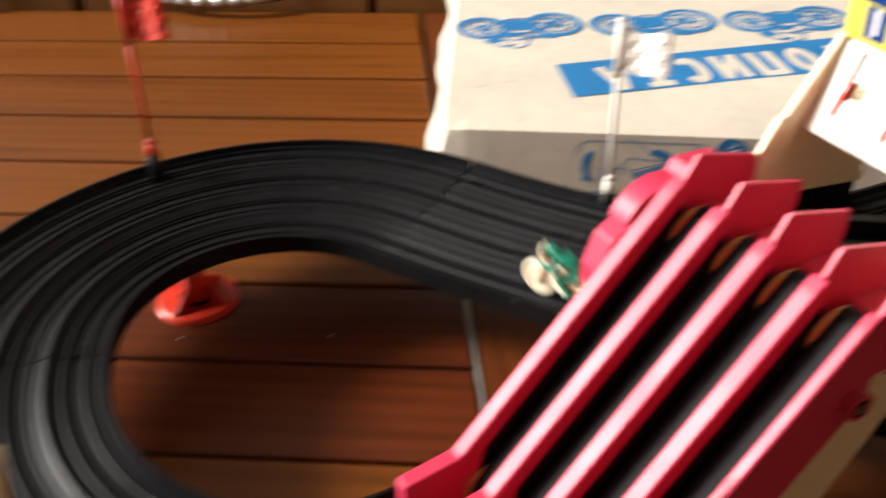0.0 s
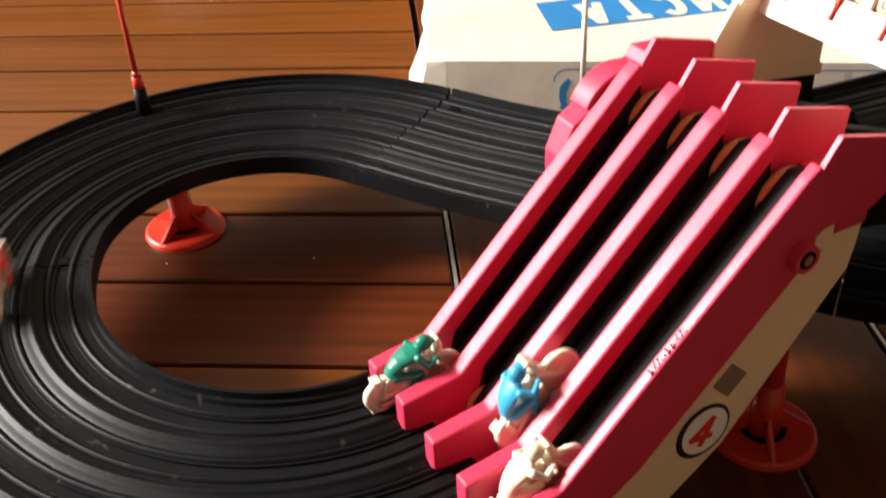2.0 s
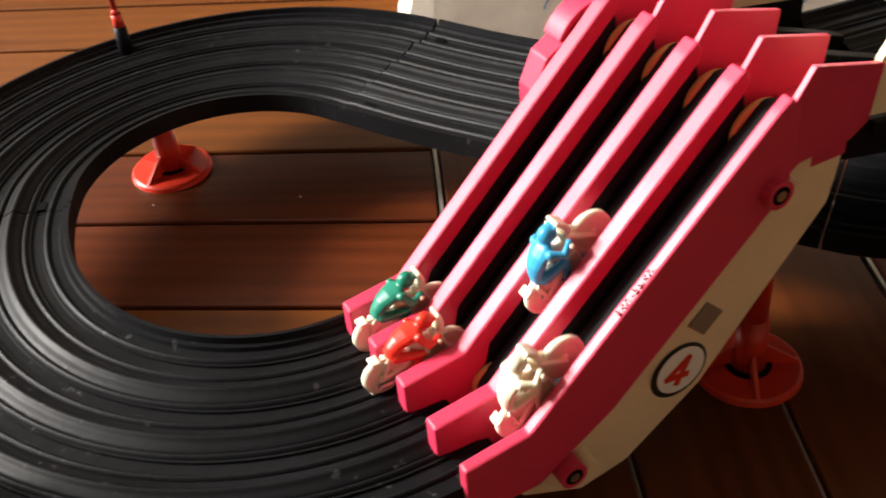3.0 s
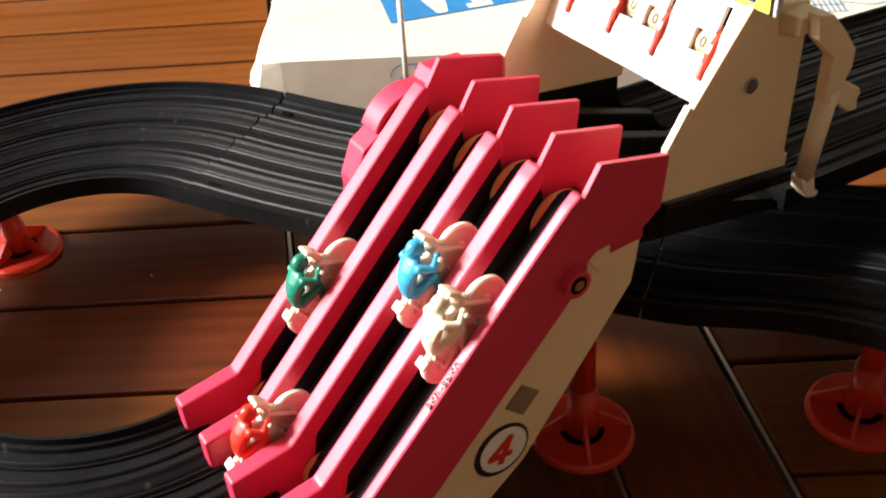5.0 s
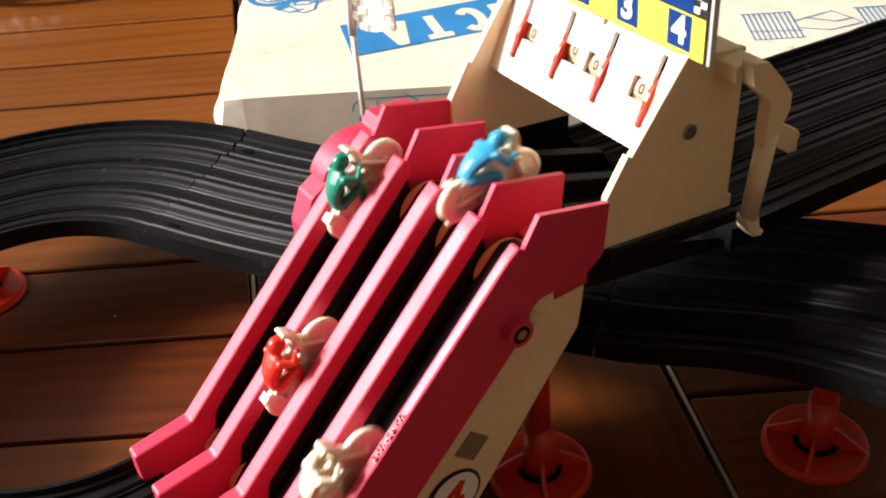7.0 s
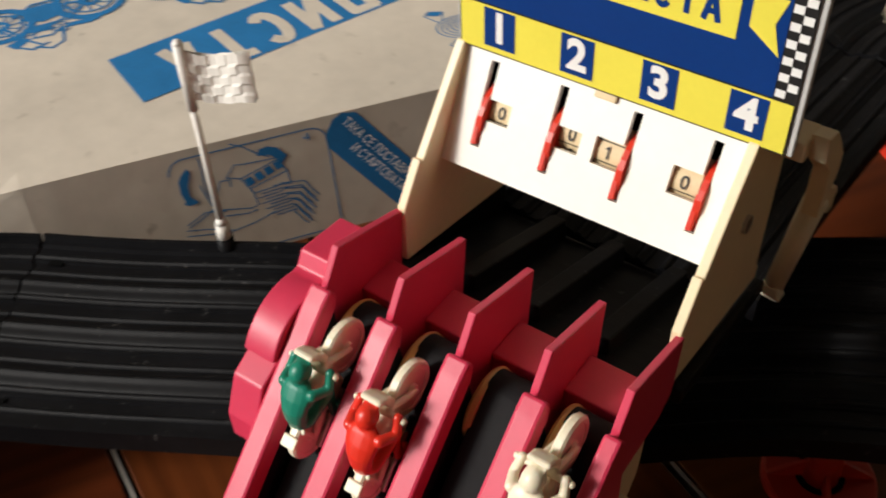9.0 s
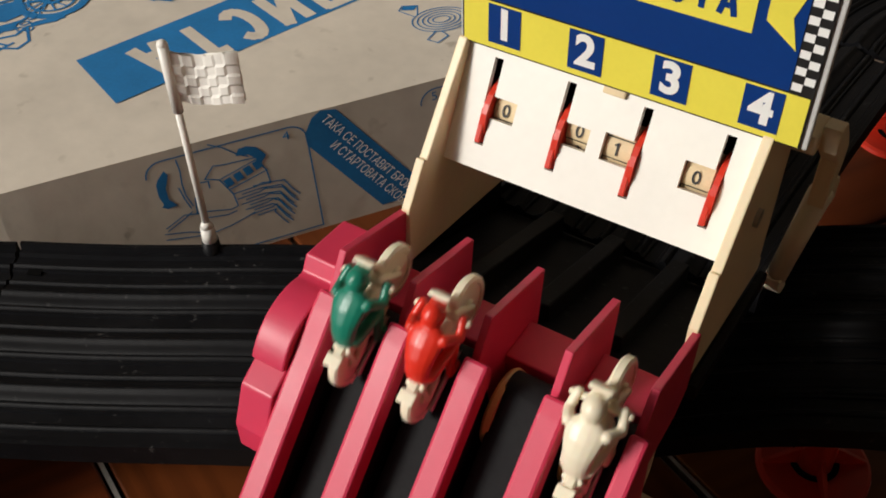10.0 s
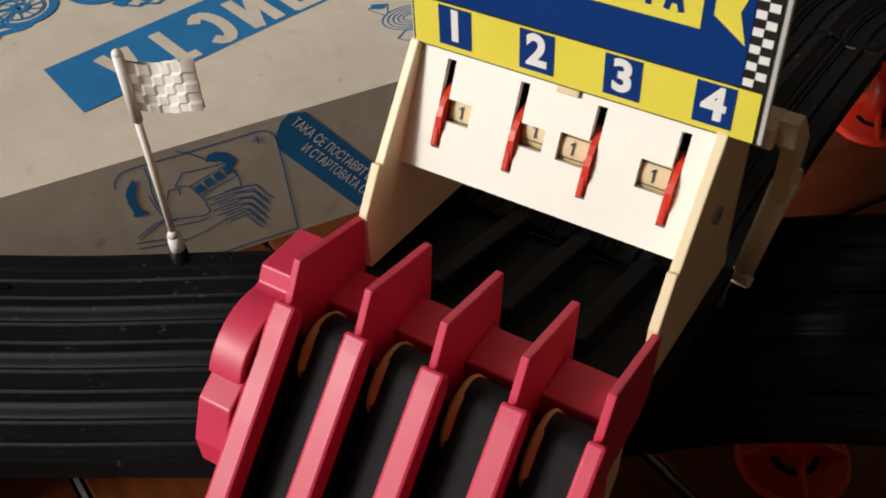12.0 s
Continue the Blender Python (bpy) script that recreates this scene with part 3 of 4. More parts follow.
    m = Matrix.Translation(Vector((0.1018, 0.3088, 0.1091)) + SN * 0.0005) @ Matrix(((0, -1, 0, 0), (SU.y, 0, SN.y, 0), (SU.z, 0, SN.z, 0), (0, 0, 0, 1)))
    lettering("switch_inscription", "ВКЛ.-ВЫКЛ.", 0.0032, m, mat("crimson_print", (0.50, 0.07, 0.12), 0.45), r, 0.0004, space=1.15)


ramp()


# ---- tower with lap counters ----
DRUMS = []


def tower():
    t = empty("lap_counter_tower", "cream plastic tower with four lap counters and a sign", "toy tower")
    side = [(0.4085, 0.1420), (0.4092, 0.1640), (0.4190, 0.1785), (0.4205, 0.1770), (0.4455, 0.2085), (0.4755, 0.2020), (0.4742, 0.1370), (0.4765, 0.1362), (0.4762, 0.1305)]
    for x in (0.0028, 0.1005):
        part("side_plate", prism(side, x - 0.0032, x, "x", 0.0005), M_CREAM, t)
    # sloping face with four slots
    u = (Vector((0, 0.4475, 0.2065)) - Vector((0, 0.4300, 0.1720)))
    ln = u.length
    u.normalize()
    nn = Vector((0, -u.z, u.y))
    m = Matrix(((1, 0, 0, 0.0), (0, u.y, nn.y, 0.4300), (0, u.z, nn.z, 0.1720), (0, 0, 0, 1)))
    xs = (0.0138, 0.0389, 0.0637, 0.0890)
    slots, wins = [], []
    for i, x in enumerate(xs):
        slots.append((x - 0.0015, 0.0080, x + 0.0015, 0.0362))
        wins.append((x + 0.0015, 0.0172, x + 0.0096, 0.0243) if i < 2 else (x - 0.0105, 0.0168, x - 0.0015, 0.0254))
    cuts_x = sorted({0.0028, 0.0975, *[v for s in slots + wins for v in (s[0], s[2])]})
    cuts_y = sorted({0.0, ln, *[v for s in slots + wins for v in (s[1], s[3])]})
    bm = bmesh.new()
    for xa, xb in zip(cuts_x, cuts_x[1:]):
        run = None
        for ya, yb in zip(cuts_y, cuts_y[1:]):
            cx, cy = (xa + xb) / 2, (ya + yb) / 2
            hole = any(s[0] < cx < s[2] and s[1] < cy < s[3] for s in slots + wins)
            if not hole:
                run = (run[0], yb) if run else (ya, yb)
            if (hole or yb == cuts_y[-1]) and run:
                add_box(bm, (xa, run[0], -0.0022), (xb, run[1], 0.0))
                run = None
    bmesh.ops.remove_doubles(bm, verts=bm.verts, dist=1e-6)
    bm.transform(m)
    part("counter_face", bm, M_WHITE, t, "white sloping face with four counter slots")
    # black sheet behind the slots, painted as the shade inside the tower
    part("counter_shade", boxed((0.003, 0.0, -0.012), (0.097, ln, -0.011), 0, m), M_SHADE, t)
    for i, x in enumerate(xs):
        s = 1 if i < 2 else -1
        bm = bmesh.new()
        add_tube(bm, (x - 0.0006, 0.0185, -0.0100), (x + 0.0012, 0.0185, -0.0100), 0.0122, seg=24)
        bm.transform(m)
        wheel = part("counter_wheel", bm, M_RED, t, "red ratchet counter wheel")
        part("pawl", boxed((x - 0.0012, 0.0088, -0.002), (x + 0.0007, 0.0200, 0.0016), 0.0004, m @ Matrix.Translation((0, 0, 0)) ), M_RED, t)
        w = wins[i]
        cx, cy = (w[0] + w[2]) / 2, (w[1] + w[3]) / 2
        half = (w[2] - w[0]) / 2 - 0.0002
        drum = part("number_drum", tube((-half, 0, 0), (half, 0, 0), 0.0074, seg=36), M_DIAL, t, "tan paper number drum")
        drum.matrix_basis = m @ Matrix.Translation((cx, cy - (0.0 if i != 1 else -0.0018), -0.0092))
        for fig, turn in (("0", 0), ("1", 50), ("2", 100)):
            if fig in GLYPHS:
                drawn_words("digit", fig, 0.0026, 0.0042, 0.0006, 0.003, Matrix.Rotation(radians(turn), 4, 'X') @ Matrix.Translation((0.0003 * s, 0, 0.0076)), M_BLACK, drum)
        for turn in (25, 75):
            bm = bmesh.new()
            fill_bm(bm, [(-half, -0.0002), (half, -0.0002), (half, 0.0002), (-half, 0.0002)])
            flat_part("dividing_line", bm, Matrix.Rotation(radians(turn), 4, 'X') @ Matrix.Translation((0, 0, 0.0075)), M_BLACK, drum)
        DRUMS.append(drum)
    part("latch", boxed((0.0490, ln - 0.0022, -0.001), (0.0562, ln + 0.0004, 0.0014), 0.0004, m), M_DIAL, t)
    # floor of black channels inside the tower
    for i in range(4):
        x0, x1 = WX[i] + 0.0004, WX[i + 1] + (0.0003 if i < 3 else -0.003)
        fl = [(0.4022, 0.1420), (0.482, 0.1100), (0.482, 0.1055), (0.4022, 0.124)]
        part("channel", prism(fl, x0 + (0.0 if i else 0.0), x1, "x"), M_TRACK, t, "black channel floor")
    for i in (1, 2, 3):
        part("channel_rib", prism([(0.411, 0.146), (0.474, 0.1225), (0.474, 0.112), (0.411, 0.136)], WX[i] - 0.0036, WX[i] + 0.0030, "x", 0.0006), M_TRACK, t)
    part("base", prism([(0.4085, 0.1412), (0.4768, 0.1300), (0.4768, 0.1245), (0.4085, 0.1350)], 0.1007, 0.1040, "x", 0.0006), M_TRACK, t)
    part("base", prism([(0.4085, 0.1412), (0.4768, 0.1300), (0.4768, 0.1045), (0.4085, 0.1180)], -0.0040, -0.0007, "x", 0.0006), M_TRACK, t)
    part("cap", prism([(0.4480, 0.2050), (0.4500, 0.2070), (0.4750, 0.2018), (0.4745, 0.1990)], 0.0032, 0.0970, "x", 0.0004), M_CREAM, t)
    part("screw", tube((0.1003, 0.4485, 0.177), (0.1018, 0.4485, 0.177), 0.0030), M_STEEL, t, "dull steel screw")
    # sign
    y, up = 0.4466, 0.0030
    sign = part("sign_board", boxed((-0.0002, y, 0.2040 + up), (0.1092, y + 0.0028, 0.2780 + up), 0.0004), M_SIGNEDGE, t, "blue and yellow sign with numbered lanes and a chequered border")
    front = Matrix(((1, 0, 0, 0), (0, 0, -1, y - 0.0004), (0, 1, 0, up), (0, 0, 0, 1)))

    def panel(name, x0, z0, x1, z1, lift, mt, lab=""):
        bm = bmesh.new()
        fill_bm(bm, [(x0, z0), (x1, z0), (x1, z1), (x0, z1)], lift)
        return flat_part(name, bm, front, mt, sign, lab)
    panel("border", 0.0008, 0.2042, 0.1074, 0.2775, 0.0, M_BLACK)
    panel("yellow_band", 0.0014, 0.2048, 0.1068, 0.2208, 0.0002, M_YELLOW)
    panel("blue_field", 0.0014, 0.2214, 0.1008, 0.2770, 0.0002, M_SIGNBLUE)
    panel("yellow_card", 0.018, 0.2350, 0.0880, 0.2500, 0.0004, M_YELLOW)
    drawn_words("sign_title", "МОТОПИСТА", 0.0056, 0.0092, 0.0017, 0.0069, front @ Matrix.Translation((0.053, 0.2425, 0.0006)), M_SIGNBLUE, sign)
    bm = bmesh.new()
    fill_bm(bm, [(0.091, 0.240), (0.1000, 0.2335), (0.0975, 0.2425), (0.1000, 0.250), (0.091, 0.250)], 0.0004)
    flat_part("yellow_ribbon", bm, front, M_YELLOW, sign)
    for col, rows in ((0, range(0, 22)), (1, range(0, 22))):
        for j in rows:
            if (j + col) % 2 == 0:
                panel("check", 0.1012 + col * 0.0029, 0.2222 + j * 0.0025, 0.1012 + col * 0.0029 + 0.0027, 0.2222 + j * 0.0025 + 0.0024, 0.0004, M_PAPER)
    for i, x in enumerate((0.0155, 0.0424, 0.0688, 0.0950)):
        panel("number_tile", x - 0.0055, 0.2068, x + 0.0055, 0.2202, 0.0004, M_SIGNBLUE)
        lettering("lane_number", str(i + 1), 0.0142, front @ Matrix.Translation((x, 0.2135, 0.0007)) @ Matrix.Diagonal((0.92, 1, 1, 1)), M_PAPER, sign, 0.00003, bold=0.00055)
    # start lever at the side: a cranked arm with a tab, and a hanging rod with a hook
    arm = [(0.4625, 0.2050), (0.4708, 0.2029), (0.4790, 0.1940), (0.4865, 0.1846), (0.4866, 0.1774), (0.4838, 0.1725), (0.4934, 0.1660), (0.4950, 0.1632), (0.4936, 0.1612), (0.4944, 0.1562), (0.4893, 0.1570), (0.4801, 0.1640), (0.4745, 0.1660), (0.4743, 0.1725), (0.4745, 0.1850), (0.4645, 0.1950)]
    part("start_lever", prism(arm, 0.1095, 0.1150, "x", 0.0006), M_CREAM, t, "cream lever arm at the tower's side")
    bm = bmesh.new()
    add_tube(bm, (0.1122, 0.4790, 0.1690), (0.1062, 0.4815, 0.1260), 0.0040, 0.0036, 20)
    part("lever_rod", bm, M_IVORY, t, "ivory rod of the start lever", True)
    part("rod_hook", prism([(0.4775, 0.1270), (0.4850, 0.1265), (0.4865, 0.1190), (0.4895, 0.1165), (0.4880, 0.1145), (0.4830, 0.1160), (0.4790, 0.1210)], 0.1025, 0.1090, "x", 0.0008), M_IVORY, t)
    part("pivot", boxed((0.0990, 0.4600, 0.1955), (0.1097, 0.4720, 0.2025), 0.0008), M_CREAM, t)


tower()


# ---- red stands ----
def stand_kind(h):
    s = empty("track_stand", "red plastic stand with a ribbed round foot on the table", "track stand", "red stands under the track")
    bm = bmesh.new()
    add_tube(bm, (0, 0, 0.0), (0, 0, 0.0022), 0.0245, 0.0240, 40)
    add_tube(bm, (0, 0, 0.0022), (0, 0, 0.0032), 0.0240, 0.0225, 40)
    part("foot", bm, M_RED, s)
    bm = bmesh.new()
    add_tube(bm, (0, 0, 0.003), (0, 0, 0.0315), 0.0078, 0.0066, 24)
    add_tube(bm, (0, 0, 0.0310), (0, 0, h), 0.0055, 0.0050, 24)
    part("column", bm, M_RED, s, "", True)
    # the slot isn't cut: a black disc carries its shade
    part("slot", tube((0, 0, 0.0032), (0, 0, 0.0038), 0.0105, 0.0105, 24), M_SHADE, s, "black disc for the shade in the slot round the column")
    for k in range(4):
        m = Matrix.Rotation(radians(90 * k + 20), 4, 'Z')
        bm = prism([(0.0065, 0.003), (0.0225, 0.003), (0.0222, 0.0040), (0.0100, 0.0125), (0.0065, 0.0145)], -0.0009, 0.0009, "y")
        bm.transform(m)
        part("rib", bm, M_RED, s)
    return s


STANDS = [(-0.239, 0.221, 0.056, 15), (0.073, 0.397, 0.098, 40), (0.140, 0.508, 0.070, 10), (0.109, 0.757, 0.092, 0), (0.047, 0.570, 0.098, 30), (-0.03, 0.092, 0.052, 60), (-0.05, 0.40, 0.042, 20)]
for x, y, h, a in STANDS:
    st = stand_kind(h)
    st.matrix_basis = pose(x, y, 0, 0, 0, a)


# ---- flags ----
def flag(x, y, z, material, label, turn, flip=1, lean=0, toward=0):
    f = empty("flag", label, "flag", "flags on the track's edge")
    part("socket", tube((0, 0, -0.006), (0, 0, 0.013), 0.0046, 0.0038), M_TRACK, f, "black socket on the track's edge", True)
    bm = bmesh.new()
    add_tube(bm, (0, 0, 0.012), (0, 0, 0.021), 0.0034, 0.0030)
    add_tube(bm, (0, 0, 0.021), (0, 0, 0.024), 0.0030, 0.0017)
    add_tube(bm, (0, 0, 0.023), (0, 0, 0.088), 0.0016, 0.0015)
    add_tube(bm, (0, 0, 0.083), (0, 0, 0.1135), 0.0022, 0.0022)
    add_ball(bm, (0, 0, 0.1135), 0.0022)
    part("pole", bm, material, f, "", True)
    bm = bmesh.new()
    nx, nz = 24, 20
    for side in (-1, 1):
        grid = []
        for i in range(nx + 1):
            row = []
            for j in range(nz + 1):
                u, v = i / nx, j / nz
                chk = 1 if (int(min(i, nx - 1) // 4) + int(min(j, nz - 1) // 4)) % 2 else 0
                yy = 0.0026 * math.sin(u * 5.6) * u ** 0.3 + side * (0.0005 + 0.0005 * chk)
                row.append(bm.verts.new((flip * (0.0018 + 0.027 * u), yy, 0.0885 + 0.0225 * v - 0.0025 * math.sin(u * 5.2))))
            grid.append(row)
        for i in range(nx):
            for j in range(nz):
                bm.faces.new((grid[i][j], grid[i + 1][j], grid[i + 1][j + 1], grid[i][j + 1]))
    part("cloth", bm, material, f, "moulded wavy chequered flag sheet")
    axis = Vector((-math.sin(radians(toward)), math.cos(radians(toward)), 0))
    f.matrix_basis = Matrix.Translation((x, y, z)) @ Matrix.Rotation(radians(lean), 4, axis) @ Matrix.Rotation(radians(turn), 4, "Z")
    return f


flag(-0.120, 0.430, 0.060, M_WHITE, "ivory white plastic chequered flag on a pole", 25)
flag(-0.286, 0.221, 0.064, M_RED, "red plastic chequered flag on a pole", 40)
flag(-0.002, 0.070, 0.061, M_IVORY, "ivory plastic chequered flag at the curve's outer edge", 50, 1, 9, 69)


# ---- cardboard box ----
def carton():
    c = empty("cardboard_box", "worn off-white cardboard toy box with blue print, lying flat", "cardboard box")
    H = 0.067
    O = Vector((-0.241, 0.392, 0))
    U, V = Vector((0.5755, 0.818, 0)), Vector((-0.85, 0.527, 0))
    L, W = 0.56, 0.40
    FACE, LEAN = Vector((U.y, -U.x, 0)), 0.014
    bm = bmesh.new()
    nu, nv, nz = 40, 30, 10

    def P(a, b, z):
        # slack walls: the short end bulges, edges are a little crushed near the corner
        w = 0.00022 * math.sin(b * 23 + a * 9)
        out = 0.0
        if a == 0:
            out = (0.012 + 0.003 * math.sin(b * 17)) * math.sin(math.pi * z ** 0.8) * min(1, 0.35 + b * 9) + 0.0012 * math.sin(z * 19 + b * 31) * math.sin(math.pi * z)
        dent = 0.0016 * math.exp(-(a * L / 0.010) ** 2 - (b * W / 0.008) ** 2)
        foot = FACE * (LEAN * (1 - z)) if b == 0 else Vector((0, 0, 0))
        return O + foot + U * (a * L - out + dent) + V * (b * W + dent) + Vector((0, 0, z * H + (w - dent if z == 1 else 0)))
    add = bm.verts.new
    def sheet(n1, n2, g):
        gr = [[add(g(i / n1, j / n2)) for j in range(n2 + 1)] for i in range(n1 + 1)]
        for i in range(n1):
            for j in range(n2):
                bm.faces.new((gr[i][j], gr[i + 1][j], gr[i + 1][j + 1], gr[i][j + 1]))
    sheet(nu, nv, lambda a, b: P(a, b, 1))
    sheet(nu, nv, lambda a, b: P(a, b, 0))
    sheet(nu, nz, lambda a, z: P(a, 0, z))
    sheet(nu, nz, lambda a, z: P(a, 1, z))
    sheet(nv, nz, lambda b, z: P(0, b, z))
    sheet(nv, nz, lambda b, z: P(1, b, z))
    bmesh.ops.remove_doubles(bm, verts=bm.verts, dist=0.0004)
    body = part("carton", bm, M_CARD, c)
    # print on the top: x along the front edge, y to the back
    topm = Matrix(((U.x, V.x, 0, O.x), (U.y, V.y, 0, O.y), (0, 0, 1, H + 0.0003), (0, 0, 0, 1)))
    down = (FACE * LEAN - Vector((0, 0, H))).normalized() * 0.866
    out = U.cross(Vector((-down.x, -down.y, -down.z))).normalized()
    foot = O + Vector((0, 0, H)) + down * H + out * 0.00012
    frontm = Matrix(((U.x, -down.x, out.x, foot.x), (U.y, -down.y, out.y, foot.y), (0, -down.z, out.z, foot.z), (0, 0, 0, 1)))
    bm = bmesh.new()
    fill_bm(bm, [(0.0838, 0.0484), (0.0736, 0.0970), (0.345, 0.1740), (0.352, 0.1246)], t=0.00008)
    band = flat_part("title_band", bm, topm, M_INK, c, "blue band with the title upside down")
    drawn_words("title", "МОТОПИСТА", 0.0205, 0.038, 0.0072, 0.0273, topm @ Matrix.Translation((0.2190, 0.1085, 0.00006)) @ Matrix.Rotation(radians(15.6 + 180), 4, "Z"), M_CARD, band)
    return c, topm, frontm


carton_ob, TOPM, FRONTM = carton()


def drawing(name, lines, fills, m, parent, label, w=0.0009):
    bm = bmesh.new()
    for pts in lines:
        stroke_bm(bm, pts, w)
    for pts in fills:
        fill_bm(bm, pts)
    return flat_part(name, bm, m, M_INK, parent, label)


def carton_print():
    def ring(cx, cy, rx, ry, n=28):
        return [(cx + rx * math.cos(2 * math.pi * i / n), cy + ry * math.sin(2 * math.pi * i / n)) for i in range(n + 1)]
    # racing motorcycles in line along the top, drawn upside down like the title
    for k, x in enumerate((0.048, 0.148, 0.248, 0.348)):
        y = 0.163 + 0.012 * k
        m = TOPM @ Matrix.Translation((x, y, 0)) @ Matrix.Rotation(radians(190), 4, "Z")
        rr = random.Random(40 + k)
        bm = bmesh.new()
        for cx, cy, r in ((-0.027, 0.0, 0.0195), (0.027, 0.001, 0.018)):
            stroke_bm(bm, ring(cx, cy, r, r * 0.98), 0.0050, 0.00002)
            stroke_bm(bm, ring(cx, cy, r * 0.70, r * 0.68), 0.0014, 0.00003)
            stroke_bm(bm, ring(cx, cy, r * 0.22, r * 0.22), 0.0030, 0.00004)
            for j in range(11):
                q = 0.57 * j
                stroke_bm(bm, [(cx + r * 0.28 * math.cos(q), cy + r * 0.28 * math.sin(q)), (cx + r * 0.68 * math.cos(q + 0.2), cy + r * 0.68 * math.sin(q + 0.2))], 0.0011, 0.00001)
        for pts in ([(-0.012, -0.010), (0.010, -0.011), (0.014, 0.002), (0.004, 0.009), (-0.010, 0.006)], [(-0.004, 0.012), (0.014, 0.011), (0.020, 0.016), (0.004, 0.020)], [(-0.024, 0.020), (-0.006, 0.018), (-0.008, 0.023), (-0.026, 0.024)], [(0.020, 0.020), (0.030, 0.024), (0.026, 0.031), (0.018, 0.026)]):
            fill_bm(bm, pts, t=0.00008)
        for pts in ([(0.027, 0.001), (0.017, 0.026), (0.012, 0.033)], [(0.030, 0.002), (0.020, 0.027)], [(-0.027, 0.0), (-0.006, 0.012), (0.014, 0.020)], [(-0.027, 0.0), (-0.008, -0.006)], [(-0.036, 0.017), (-0.020, 0.024), (-0.004, 0.021), (0.004, 0.026), (0.014, 0.024)],
                    [(-0.040, -0.006), (-0.020, -0.012), (0.004, -0.014), (0.016, -0.006)], [(0.008, 0.033), (0.018, 0.036), (0.024, 0.030)], [(-0.004, 0.022), (0.000, 0.036), (0.008, 0.040), (0.016, 0.034)]):
            stroke_bm(bm, pts, 0.0017, 0.00002)
        for j in range(16):
            cx, cy = rr.uniform(-0.014, 0.016), rr.uniform(-0.012, 0.026)
            stroke_bm(bm, ring(cx, cy, rr.uniform(0.002, 0.005), rr.uniform(0.0015, 0.0035), 10), 0.0009, 0.00003)
        flat_part("motorcycle_print", bm, m, M_INK, carton_ob, "blue line drawing of a racing motorcycle")
    # a coiled track drawn beside the title
    ls = [ring(0.268, 0.052, 0.017 - 0.003 * k, 0.012 - 0.0022 * k) for k in range(5)]
    ls += [[(0.256, 0.060), (0.250, 0.070), (0.254, 0.074), (0.262, 0.071), (0.258, 0.062)], [(0.260, 0.042), (0.252, 0.036), (0.256, 0.031), (0.264, 0.035), (0.263, 0.040)], [(0.278, 0.045), (0.290, 0.040), (0.286, 0.034)]]
    drawing("track_print", ls, [[(0.2515, 0.0700), (0.2545, 0.0735), (0.2615, 0.0705), (0.2580, 0.0672)]], TOPM, carton_ob, "blue line drawing of a coiled track", 0.0007)
    for x in (0.345, 0.42):
        ls = [[(x + 0.0034 * k, 0.036), (x + 0.0034 * k + 0.002, 0.074)] for k in range(10)] + [[(x, 0.036), (x + 0.032, 0.036)], [(x, 0.074), (x + 0.034, 0.074)], [(x, 0.048), (x + 0.033, 0.046)], [(x + 0.032, 0.060), (x + 0.060, 0.072), (x + 0.074, 0.052), (x + 0.050, 0.044), (x + 0.032, 0.050)], [(x + 0.040, 0.064), (x + 0.058, 0.056), (x + 0.070, 0.060)]]
        drawing("ramp_print", ls, [], TOPM, carton_ob, "blue line drawing of the ramp")
    # framed assembly pictures on the front

    def rounded(x0, y0, x1, y1, r):
        return arc((x0 + r, y1 - r), r, 180, 90, 6) + arc((x1 - r, y1 - r), r, 90, 0, 6) + [(x1, y0), (x0, y0)]
    for i, (x0, x1) in enumerate(((0.0835, 0.1665), (0.2300, 0.3130))):
        drawing("picture_frame", [rounded(x0, -0.0095, x1, 0.0615, 0.009)], [], FRONTM, carton_ob, "thin blue frame of an assembly picture", 0.0008)
        lettering("picture_number", str(4 + i), 0.0078, FRONTM @ Matrix.Translation((x1 - 0.0105 if i == 0 else x0 + 0.008, 0.0565, 0.0003)), M_INK, carton_ob, 0.00003)
    # the fourth picture: a counter box being set on the comb of track lanes
    ls = [[(0.1111, 0.0429), (0.1165, 0.0499), (0.1216, 0.0490), (0.1306, 0.0485), (0.1385, 0.0481), (0.1426, 0.0381), (0.1433, 0.0292), (0.1341, 0.0302)],
          [(0.1181, 0.0401), (0.1382, 0.0467), (0.1426, 0.0381), (0.1218, 0.0320), (0.1181, 0.0401)], [(0.1111, 0.0429), (0.1181, 0.0401)], [(0.1165, 0.0640), (0.1230, 0.0600), (0.1300, 0.0530), (0.1350, 0.0500)],
          [(0.1076, 0.0416), (0.1125, 0.0412), (0.1124, 0.0366)], [(0.1076, 0.0416), (0.1040, 0.0320), (0.1033, 0.0229), (0.1067, 0.0223), (0.1205, 0.0189), (0.1244, 0.0201), (0.1232, 0.0287), (0.1218, 0.0320)],
          [(0.0997, 0.0597), (0.1003, 0.0521), (0.0996, 0.0441), (0.1000, 0.0362), (0.1022, 0.0282)], [(0.0975, 0.0420), (0.0990, 0.0340), (0.1010, 0.0270)],
          [(0.0864, 0.0180), (0.0967, 0.0237), (0.1066, 0.0215)], [(0.0870, 0.0160), (0.0960, 0.0210), (0.1010, 0.0245)], [(0.0849, 0.0145), (0.0960, 0.0120), (0.1093, 0.0067), (0.1200, 0.0085), (0.1318, 0.0125)], [(0.0850, 0.0105), (0.0950, 0.0085), (0.1080, 0.0060)], [(0.1060, 0.0180), (0.1180, 0.0160), (0.1230, 0.0170)]]
